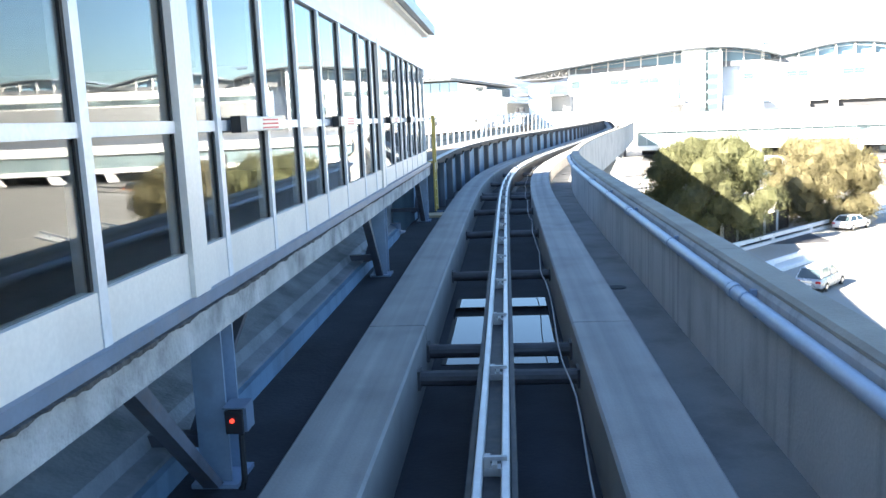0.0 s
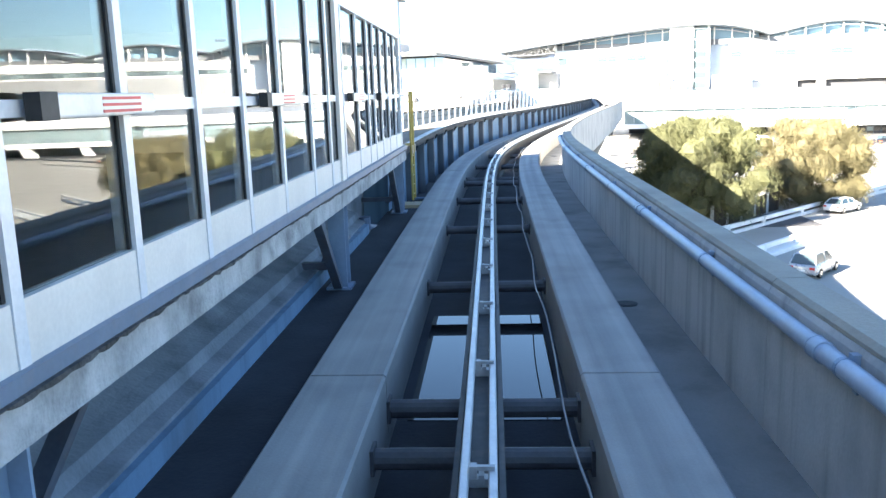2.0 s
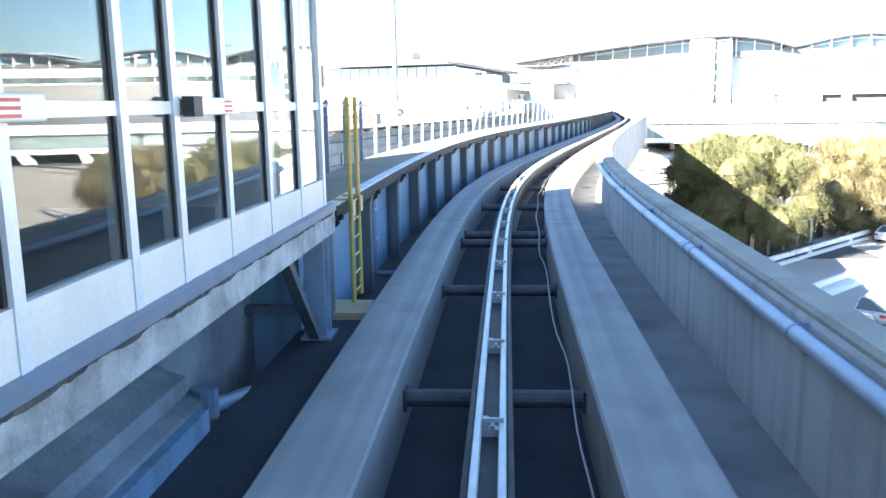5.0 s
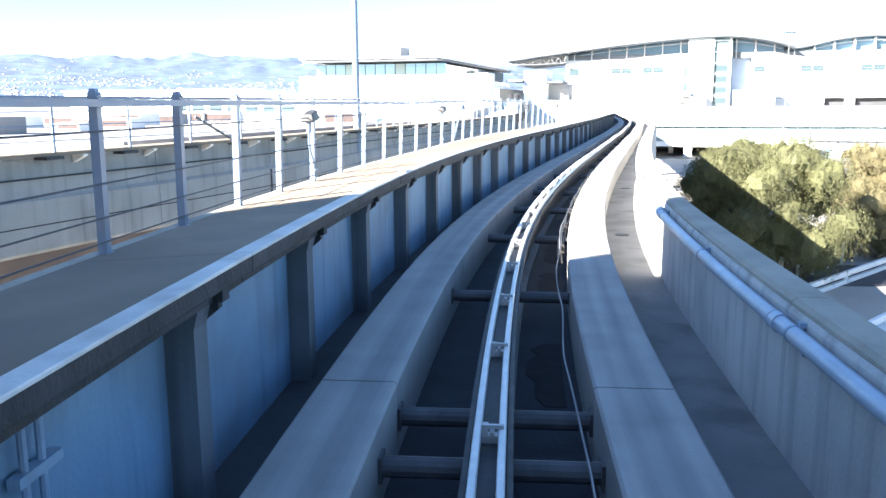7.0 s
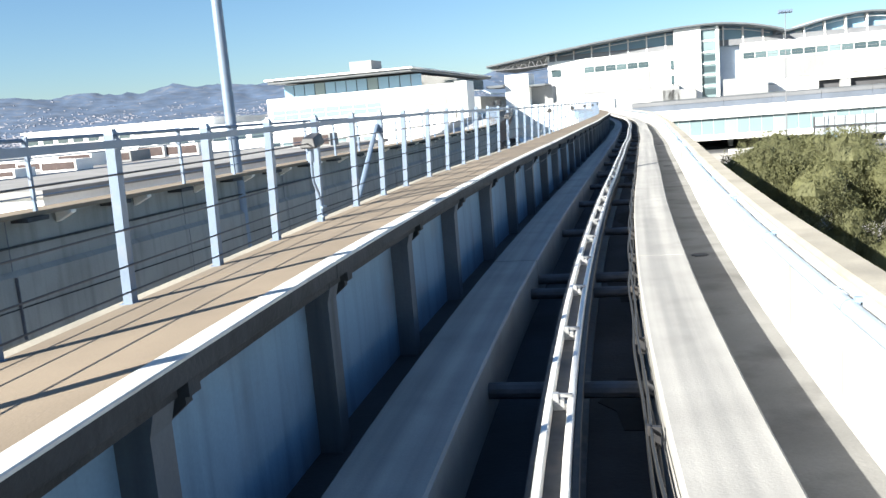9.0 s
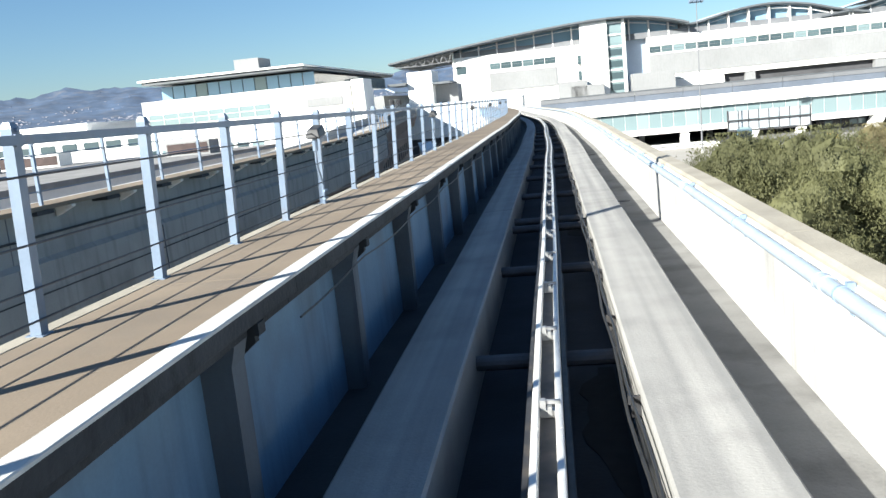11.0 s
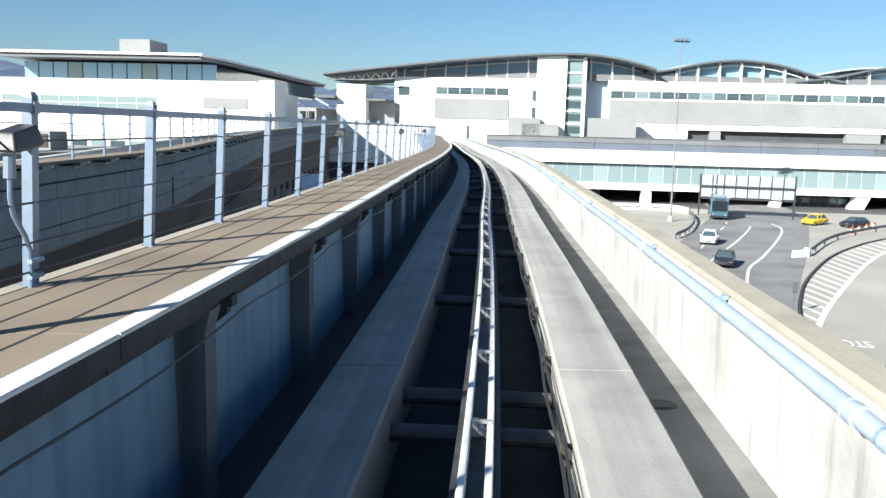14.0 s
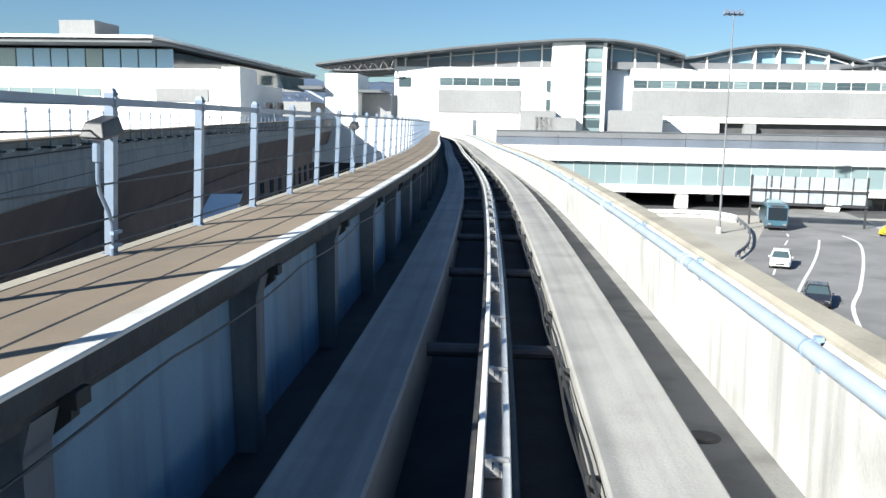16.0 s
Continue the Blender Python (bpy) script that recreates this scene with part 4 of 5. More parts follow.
    for z in (1.45, 1.75, 2.02, 2.29):
        part("rail" if z > 2.2 else "wire", Mesh().tube([other(y, 0.22, z) for y in ys if y > 8], 0.035 if z > 2.2 else 0.012, 6), STEEL_GREY, rail)


build_other_guideway()


def build_signal():
    p = other(178, -0.5, 1.28)
    sig = thing("signal_mast", "short steel mast with two black hooded signal heads", "signal", pose(p.x, p.y, p.z))
    part("mast", Mesh().tube([(0, 0, 0), (0, 0, 1.9)], 0.09, 10), ROOF_DARK, sig)
    part("cross_arm", Mesh().box(-0.9, 0.9, -0.05, 0.05, 0.85, 0.95), ROOF_DARK, sig)
    for a in (-0.6, 0.55):
        h = part("signal_head", Mesh().box(a - 0.38, a + 0.38, -0.18, 0.18, 0.95, 1.9), FLOOD_CASE, sig, "black signal head", bevel=0.04)
        for z in (1.2, 1.62):
            part("hood", Mesh().tube([(a, -0.42, z), (a, -0.15, z)], 0.17, 12), FLOOD_CASE, h)
    block = thing("stair_block", "white sloping stair housing beside the far guideway", "stair housing", pose(10.0, 121, -0.5))
    part("wall", Mesh().hexa([(-0.6, 0, GROUND_Z), (0.6, 0, GROUND_Z), (0.6, 6, GROUND_Z), (-0.6, 6, GROUND_Z), (-0.6, 0, -1.9), (0.6, 0, -1.9), (0.6, 6, -0.9), (-0.6, 6, -0.9)]), WHITE_WALL, block)
    part("coping", Mesh().hexa([(-0.7, -0.1, -1.897), (0.7, -0.1, -1.897), (0.7, 6.1, -0.897), (-0.7, 6.1, -0.897), (-0.7, -0.1, -1.8), (0.7, -0.1, -1.8), (0.7, 6.1, -0.8), (-0.7, 6.1, -0.8)]), WHITE_WALL, block)


build_signal()


def build_pole(x, y, top, heads, thick=1.0, paint=STEEL_GREY):
    pole = thing("light_pole", "tall tapered grey steel light pole", "light pole", pose(x, y, 0), group="light poles")
    part("shaft", Mesh().tube([(0, 0, GROUND_Z), (0, 0, 2), (0, 0, top)], [0.2 * thick, 0.13 * thick, 0.08 * thick], 12), paint, pole, smooth=True)
    part("base", Mesh().tube([(0, 0, GROUND_Z), (0, 0, GROUND_Z + 0.8)], 0.35, 12), CONCRETE, pole)
    part("cross_arm", Mesh().box(-1.1, 1.1, -0.06, 0.06, top - 0.15, top), STEEL_GREY, pole)
    for k in range(heads):
        a = -1.0 + 2.0 * k / max(1, heads - 1)
        part("lamp_head", Mesh().prism([(-0.3, top), (0.3, top - 0.2), (0.3, top + 0.25), (-0.2, top + 0.45)], a - 0.22, a + 0.22), STEEL_GREY, pole)
    return pole


build_pole(-3.1, 48.6, 15.5, 4)
build_pole(62.1, 180.8, 15.3, 4, 0.8, DULL_METAL)


# ---------------------------------------------------------------- ground and roads
TURN = -14.06


def ribbon(mesh, points, half, z, thick=0.03):
    pts = [Vector((x, y, 0)) for x, y in points]
    rings = []
    for i, p in enumerate(pts):
        w = (pts[min(i + 1, len(pts) - 1)] - pts[max(i - 1, 0)]).normalized()
        s = Vector((w.y, -w.x, 0)) * half
        rings.append([(*(p - s).xy, z), (*(p + s).xy, z), (*(p + s).xy, z + thick), (*(p - s).xy, z + thick)])
    return mesh.rings(rings)


def smooth_line(points, n=8):
    out = []
    p = [Vector(q) for q in points]
    for i in range(len(p) - 1):
        a, b, c, d = p[max(i - 1, 0)], p[i], p[i + 1], p[min(i + 2, len(p) - 1)]
        for k in range(n):
            t = k / n
            out.append(tuple(0.5 * ((2 * b) + (c - a) * t + (2 * a - 5 * b + 4 * c - d) * t**2 + (3 * b - a - 3 * c + d) * t**3)))
    return out + [tuple(p[-1])]


def build_ground():
    tagged(new("ground", Mesh().box(-4800, 4800, -4800, 4800, GROUND_Z - 2, GROUND_Z).data("ground", GROUND)), "wide flat dry airport ground", "ground", kind="structure")
    tagged(new("pavement", Mesh().box(-160, 220, -80, 330, GROUND_Z, GROUND_Z + 0.01).data("pavement", PAVING)), "pale concrete paving between the roads", "pavement", kind="structure")
    road = thing("road", "curving grey asphalt road with white lane lines", "road", kind="structure")
    mid = smooth_line([(22, 96), (35, 118), (46, 136), (57, 152), (69, 170), (80, 188), (90, 212), (98, 250)])
    part("asphalt", ribbon(Mesh(), mid, 7.0, GROUND_Z + 0.01), ASPHALT, road)
    part("lane_line", ribbon(Mesh(), smooth_line([(40, 121), (46.9, 132.3), (52.1, 140.9), (57.4, 147.6), (67.4, 161.2), (74.4, 171.8), (76.6, 178.0)]), 0.14, GROUND_Z + 0.041, 0.004), ROAD_PAINT, road)
    part("lane_line", ribbon(Mesh(), smooth_line([(47, 140.6), (54.0, 150.2), (60.0, 158.2), (66.0, 166.6), (71.3, 174.5)]), 0.12, GROUND_Z + 0.041, 0.004), ROAD_PAINT, road)
    dash = smooth_line([(45, 141.5), (53.4, 153.7), (60, 164), (69.2, 177.4), (73, 186)], 4)
    for a, b in list(zip(dash, dash[1:]))[::2]:
        part("lane_dash", ribbon(Mesh(), [a, b], 0.09, GROUND_Z + 0.041, 0.004), ROAD_PAINT, road)
    side = thing("road", "pale concrete slip road with hatched white markings", "road", kind="structure")
    inner_line = smooth_line([(41.5, 115.5), (44.3, 120.3), (47.5, 125.4), (53.9, 134.3), (64.6, 146.7), (73.7, 155.1), (82.2, 161.4), (104, 175)])
    outer_line = smooth_line([(41.4, 114.4), (43.8, 117.5), (47.3, 121.9), (53.2, 128.7), (63.2, 139.8), (72.5, 149.2), (81.0, 156.0), (102, 169)])
    part("edge_line", ribbon(Mesh(), outer_line, 0.2, GROUND_Z + 0.018, 0.006), ROAD_PAINT, side)
    part("kerb", ribbon(Mesh(), inner_line, 0.12, GROUND_Z + 0.01, 0.14), FASCIA, side)
    walked = np.cumsum([0] + [math.dist(p, q) for p, q in zip(inner_line, inner_line[1:])])
    for far in np.arange(5.0, walked[-1] - 2, 2.7):
        a, b = (Vector([float(np.interp(far, walked, [p[c] for p in line])) for c in (0, 1)]) for line in (inner_line, outer_line))
        part("hatch", ribbon(Mesh(), [tuple(a.lerp(b, 0.08)), tuple(b)], 0.17, GROUND_Z + 0.012, 0.004), ROAD_PAINT, side)
    # Dark sheet of road; the roadway's shade is painted into it.
    under = thing("road", "asphalt road below the elevated roadway, shade put into its colour", "road", pose(78, 209, GROUND_Z, 0, 0, TURN), kind="structure")
    part("asphalt", Mesh().box(-36, 150, -9, 23.5, 0.012, 0.022), ASPHALT_SHADE, under)
    word = bpy.data.curves.new("STOP", "FONT")
    word.body, word.size, word.align_x, word.extrude = "STOP", 1.15, "CENTER", 0.003
    word.materials.append(ROAD_PAINT)
    text = new("road_word", word)
    text.matrix_world = Matrix.Translation((43.7, 114.2, GROUND_Z + 0.016)) @ Euler((0, 0, radians(180 - 22))).to_matrix().to_4x4() @ Matrix.Diagonal((0.9, 2.0, 1, 1))
    tagged(text, "white painted word STOP on the paving", "road marking", kind="structure")
    # low barriers
    for line, h, label in (([(60.6, 147), (63, 148), (63.4, 149.2)], 0.8, "short pale concrete barrier end"),
                           ([(20, 68), (30.3, 78), (47.2, 94.5), (60, 107)], 0.9, "long white barrier wall with slots beside the parking deck"),
                           ([(20, 59.0), (28.8, 67.7), (38.2, 75.9), (60, 95)], 0.9, "long white barrier wall with slots beside the parking deck"),
                           ([(58, 200), (65.3, 198.6), (69.5, 196.5), (70.2, 192)], 1.0, "curved white ramp parapet")):
        wall = thing("barrier", label, "barrier")
        pts = smooth_line(line, 5)
        wide = 0.75 if line[0] == (20, 59.0) else 0.14
        part("kerb", ribbon(Mesh(), pts, wide, GROUND_Z, 0.3), WHITE_WALL, wall)
        part("rail", ribbon(Mesh(), pts, 0.12, GROUND_Z + (0.302 if "end" in label else 0.55), h - (0.302 if "end" in label else 0.55)), WHITE_WALL, wall)
        for p in pts[::2]:
            part("post", Mesh().box(p[0] - 0.15, p[0] + 0.15, p[1] - 0.15, p[1] + 0.15, GROUND_Z, GROUND_Z + h - 0.05), WHITE_WALL, wall)
    for line in ([(54, 161.5), (59.2, 168.6), (65.8, 180.5), (70.0, 191)], [(63, 148), (75.7, 161.4), (93.6, 173.5), (115, 186)]):
        rail = thing("guard_rail", "dark steel guard rail on posts beside the road", "guard rail")
        pts = smooth_line(line, 6)
        part("beam", ribbon(Mesh(), pts, 0.06, GROUND_Z + 0.45, 0.35), STRUT, rail)
        for p in pts[::2]:
            part("post", Mesh().box(p[0] - 0.07, p[0] + 0.07, p[1] - 0.07, p[1] + 0.07, GROUND_Z, GROUND_Z + 0.75), STRUT, rail)
    fence = thing("fence", "dark brown board fence between pale concrete posts under the trees", "fence")
    for k in range(5):
        a, b = Vector((22.6, 74.2)).lerp(Vector((32.6, 85.0)), k / 5), Vector((22.6, 74.2)).lerp(Vector((32.6, 85.0)), (k + 1) / 5)
        w = (b - a).normalized()
        for j in range(5):
            p, q = a.lerp(b, (j + 0.06) / 5) + w * 0.04, a.lerp(b, (j + 0.98) / 5)
            part("board", ribbon(Mesh(), [tuple(p), tuple(q)], 0.03, GROUND_Z + 0.05, 1.9), BOARD, fence)
        part("post", Mesh().box(a.x - 0.14, a.x + 0.14, a.y - 0.14, a.y + 0.14, GROUND_Z, GROUND_Z + 2.15), CONCRETE, fence, "pale concrete post")
    # Flat near-black strip laid on the paving.
    tagged(new("soil", Mesh().box(24.5, 33, 74.5, 82, GROUND_Z + 0.012, GROUND_Z + 0.03).data("soil", DARK_WALL)), "dark strip on the ground under the trees", "soil", kind="structure")


build_ground()


# ---------------------------------------------------------------- buildings
def vault(mesh, curve, y0, y1, thick):
    """A curved roof sheet: an outline (x, z) drawn in depth."""
    top = smooth_line(curve, 6)
    return mesh.prism(top + [(x, z - thick) for x, z in top[::-1]], y0, y1, "y")


def build_terminal():
    t = thing("terminal", "long white airport terminal with wavy metal roofs and window bands", "terminal", pose(74.2, 282.4, 0.39, 0, 0, TURN) @ Matrix.Scale(1.07, 4))
    part("wall", Mesh().box(-40, -4.6, 0, 50, GROUND_Z, 14.4), WHITE_WALL, t)
    part("wall_panel", Mesh().box(-30.2, -11.4, -0.25, 0.05, 4.2, 9.3), GREY_WALL, t)
    for k in range(6):
        a = -29.9 + 3.07 * k
        w = part("window", Mesh().box(a, a + 2.95, -0.12, 0.1, 10.3, 12.0), WINDOW if k % 3 else WINDOW_TEAL, t)
        part("frame", Mesh().box(a - 0.06, a + 0.04, -0.17, 0.05, 10.25, 12.05), WHITE_WALL, w)
        part("transom", Mesh().box(a + 0.05, a + 2.95, -0.16, 0.05, 11.25, 11.32), DULL_METAL, w)
    part("window", Mesh().box(-39.4, -36.6, -0.1, 0.1, 9.8, 12.0), WINDOW, t)
    part("stair_tower", Mesh().box(-4.6, 2.6, -3, 12, GROUND_Z, 20.0), WHITE_WALL, t)
    for z in (5.0, 9.2):
        part("window", Mesh().box(-5.6, -4.58, -1, 1.6, z, z + 2.4), WINDOW, t)
    part("glass_stair", Mesh().box(2.6, 7.0, -2, 11, GROUND_Z, 19.7), WINDOW_PALE, t)
    for k in range(6):
        part("window", Mesh().box(3.0, 6.4, -2.08, -1.9, 1.2 + 3.1 * k, 2.9 + 3.1 * k), WINDOW if k < 4 else WINDOW_PALE, t)
        part("floor_band", Mesh().box(2.5, 7.1, -2.3, -1.9, 3.4 + 3.1 * k, 3.8 + 3.1 * k), WHITE_WALL, t)
    part("corner_fin", Mesh().box(6.6, 7.4, -2.5, 11, GROUND_Z, 20.0), WHITE_WALL, t)
    part("recess_wall", Mesh().box(7.0, 13.2, 3, 40, GROUND_Z, 14.2), BLUE_WALL, t, "blue-grey clad wall")
    part("wing_upper", Mesh().box(13.2, 190, 0, 50, 11.9, 14.4), WHITE_WALL, t)
    part("wing_mid", Mesh().box(13.2, 190, 0.4, 50, 2.7, 11.9), WHITE_WALL, t)
    part("wing_panel", Mesh().box(13.6, 190, 0, 0.5, 4.2, 9.7), GREY_WALL, t, "pale grey concrete panel")
    # Solid dark base; the shade of the open slots is its colour.
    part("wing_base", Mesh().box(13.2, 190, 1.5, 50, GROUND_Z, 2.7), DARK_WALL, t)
    part("wing_lip", Mesh().box(13.2, 190, -0.3, 2, 2.75, 3.9), WHITE_WALL, t)
    for k in range(56):
        a = 13.8 + 3.13 * k
        w = part("window", Mesh().box(a, a + 3.0, 0.2, 0.5, 10.25, 11.75), (WINDOW, WINDOW_TEAL, WINDOW_TEAL, WINDOW, WINDOW_PALE)[k * 7 % 5], t)
        part("frame", Mesh().box(a - 0.07, a + 0.05, 0.1, 0.45, 10.2, 11.8), WHITE_WALL, w)
        part("transom", Mesh().box(a + 0.05, a + 3.05, 0.12, 0.45, 10.95, 11.02), DULL_METAL, w)
    for a, b in ((19, 33), (38.5, 41), (71, 79), (120, 126), (160, 170)):
        part("base_panel", Mesh().box(a, b, -0.6, 2, 0.0, 2.6), WHITE_WALL if a < 20 else GREY_WALL, t)
    for a, b, z in ((-11.3, -3.6, 4.7), (-8, 0.8, 3.3), (8.2, 19.2, 5.0)):
        part("plant_box", Mesh().box(a, b, -9, -3, GROUND_Z, z), GREY_WALL, t, "grey plant enclosure")
    curves = ([(-58, 14.6), (-50, 15.6), (-40, 16.8), (-24, 18.6), (-6, 20.1), (6, 20.4), (14, 19.6), (20, 18.3), (24, 17.1)],
              [(22.5, 16.6), (28, 17.4), (36, 19.1), (45, 19.9), (54, 18.9), (62, 16.7), (70, 15.0)],
              [(58, 15.0), (67, 16.2), (76, 18.2), (86, 19.2), (96, 18.2), (105, 16.4), (114, 15.0)],
              [(104, 15.0), (112, 16.4), (122, 18.6), (131, 19.4), (140, 18.4), (150, 16.0), (158, 15.0)])
    for k, c in enumerate(curves):
        r = part("roof", vault(Mesh(), c, 0 if k else -4, 46, 0.55), ROOF_METAL, t, "curved grey metal roof")
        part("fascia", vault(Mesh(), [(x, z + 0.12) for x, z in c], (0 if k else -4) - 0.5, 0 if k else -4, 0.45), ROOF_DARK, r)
        part("roof_crest", vault(Mesh(), [(x + 3, z + 2.1) for x, z in c[1:-1]], 30, 60, 0.5), BLUE_WALL, r)
        # clerestory
        line = smooth_line(c, 6)
        xs, zs = [p[0] for p in line], [p[1] for p in line]
        a, b = max(xs[0], -40), xs[-1]
        m = Mesh()
        rings = [[(x, 3.0, 14.2), (x, 3.3, 14.2), (x, 3.3, max(14.25, float(np.interp(x, xs, zs)) - 0.5)), (x, 3.0, max(14.25, float(np.interp(x, xs, zs)) - 0.5))] for x in np.arange(a, b, 2.0)]
        part("clerestory", m.rings(rings), WINDOW_BLUE, t)
        for x in np.arange(a + 2, b, 5.2):
            top = float(np.interp(x, xs, zs)) - 0.4
            if top > 15.2:
                part("clerestory_post", Mesh().box(x - 0.16, x + 0.16, 0.7, 3.0, 14.3, top), WHITE_WALL, t)
        part("clerestory_rail", Mesh().rings([[(x, 1.2, z), (x, 1.4, z), (x, 1.4, z + 0.16), (x, 1.2, z + 0.16)] for x, z in ((x, max(14.5, float(np.interp(x, xs, zs)) - 1.4)) for x in np.arange(a + 1, b - 1, 2.0))]), WHITE_WALL, t)
        part("parapet", Mesh().box(a, b, 0.8 + 0.05 * k, 3.2, 14.3, 15.9), DULL_METAL, t, "grey metal parapet")
    for k in range(14):
        x, y = -57 + 2.4 * (k % 7), -3 + 8 * (k // 7)
        part("truss", Mesh().tube([(x, y, 14.0 + 0.12 * (x + 57)), (x + 1.5, y, 13.25)], 0.1, 6).tube([(x + 1.5, y, 13.25), (x + 2.6, y, 14.1 + 0.12 * (x + 58))], 0.1, 6), DULL_METAL, t, "steel truss web")
    # Underside sheet in a dark tone that holds the overhang's shade.
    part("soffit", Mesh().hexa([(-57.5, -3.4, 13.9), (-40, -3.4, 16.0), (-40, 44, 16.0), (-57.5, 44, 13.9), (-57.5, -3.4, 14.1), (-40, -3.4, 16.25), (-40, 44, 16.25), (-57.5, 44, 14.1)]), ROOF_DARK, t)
    for y in (-3.0, 5.0, 13.0, 21.0):
        part("chord", Mesh().tube([(-57, y, 13.3), (-48, y, 13.2), (-40, y, 13.7)], 0.14, 6), DULL_METAL, t, "steel truss chord")
    part("glass_end", Mesh().box(-40.3, -40.02, 0.5, 44, 2.0, 16.2), WINDOW_BLUE, t, "tall glazed end wall")
    for y in np.arange(0.5, 44, 4.35):
        part("mullion", Mesh().box(-40.4, -40.25, y - 0.12, y + 0.12, 2.0, 16.2), WHITE_WALL, t)
    part("corner_post", Mesh().box(-40.4, -39.9, -0.2, 0.48, 2.0, 16.4), WHITE_WALL, t)


def build_bridge():
    b = thing("skybridge", "long white elevated roadway over a teal-glazed concourse on columns", "bridge", pose(78, 209, 0, 0, 0, TURN))
    x0, x1 = -37, 200
    part("deck", Mesh().box(x0, x1, -1, 30, 0.0, 0.5), GREY_WALL, b)
    part("coping", Mesh().box(x0, x1, -1.32, -0.72, 1.13, 1.3), ROOF_DARK, b, "dark parapet coping")
    for k in range(24):
        a = x0 + k * (x1 - x0) / 24
        part("parapet_panel", Mesh().box(a + 0.03, a + (x1 - x0) / 24 - 0.03, -1.2, -0.8, 0.25, 1.128), DULL_METAL, b, "dull grey metal panel")
        part("parapet_panel", Mesh().box(a + 0.03, a + (x1 - x0) / 24 - 0.03, -1.08, -0.8, -1.05, 0.247), ROOF_DARK if k in (7, 13) else SHADE_BLUE, b, "metal panel, bluish shade put into its colour")
    part("recess", Mesh().box(x0, x1, -0.8, 30, -1.05, 0.0), SHADE_BLUE, b)
    part("white_band", Mesh().box(x0, x1, -1.4, 30, -3.4, -1.06), WHITE_WALL, b)
    k = 0
    a = x0
    while a < x1:
        part("pane", Mesh().box(a + 0.04, a + 2.46, -0.5, -0.2, -7.0, -3.42), WINDOW_PALE if k % 4 else WINDOW_MILK, b)
        a += 2.5
        k += 1
    part("frame", Mesh().box(x0, x1, -0.45, 0.2, -7.1, -3.4), WHITE_WALL, b)
    part("lower_beam", Mesh().box(x0, x1, -1.0, 30, -8.2, -7.05), WHITE_WALL, b)
    for a in (-26, -7.3):
        part("column", Mesh().box(a - 0.9, a + 0.9, -0.6, 1.2, GROUND_Z, -8.2), WHITE_WALL, b)
    for a, w in ((6.3, 1.2), (16.0, 0.9), (30.3, 1.4), (44.4, 1.8), (59, 1.6), (74, 1.6), (89, 1.6), (104, 1.6), (119, 1.6)):
        part("column", Mesh().hexa([(a - w, -0.4, GROUND_Z), (a + w * 0.8, -0.4, GROUND_Z), (a + w * 0.8, 1.4, GROUND_Z), (a - w, 1.4, GROUND_Z),
                                    (a - w * 0.2, -0.7, -8.2), (a + w * 1.5, -0.7, -8.2), (a + w * 1.5, 1.6, -8.2), (a - w * 0.2, 1.6, -8.2)]), WHITE_WALL, b, "white leaning column")
    for a in range(-30, 150, 15):
        part("column", Mesh().box(a - 0.6, a + 0.6, 13, 14.2, GROUND_Z, -8.2), WHITE_WALL, b)
    # Added dark wall that closes the shaded void below the roadway.
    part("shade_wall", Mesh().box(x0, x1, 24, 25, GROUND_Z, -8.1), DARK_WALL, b)


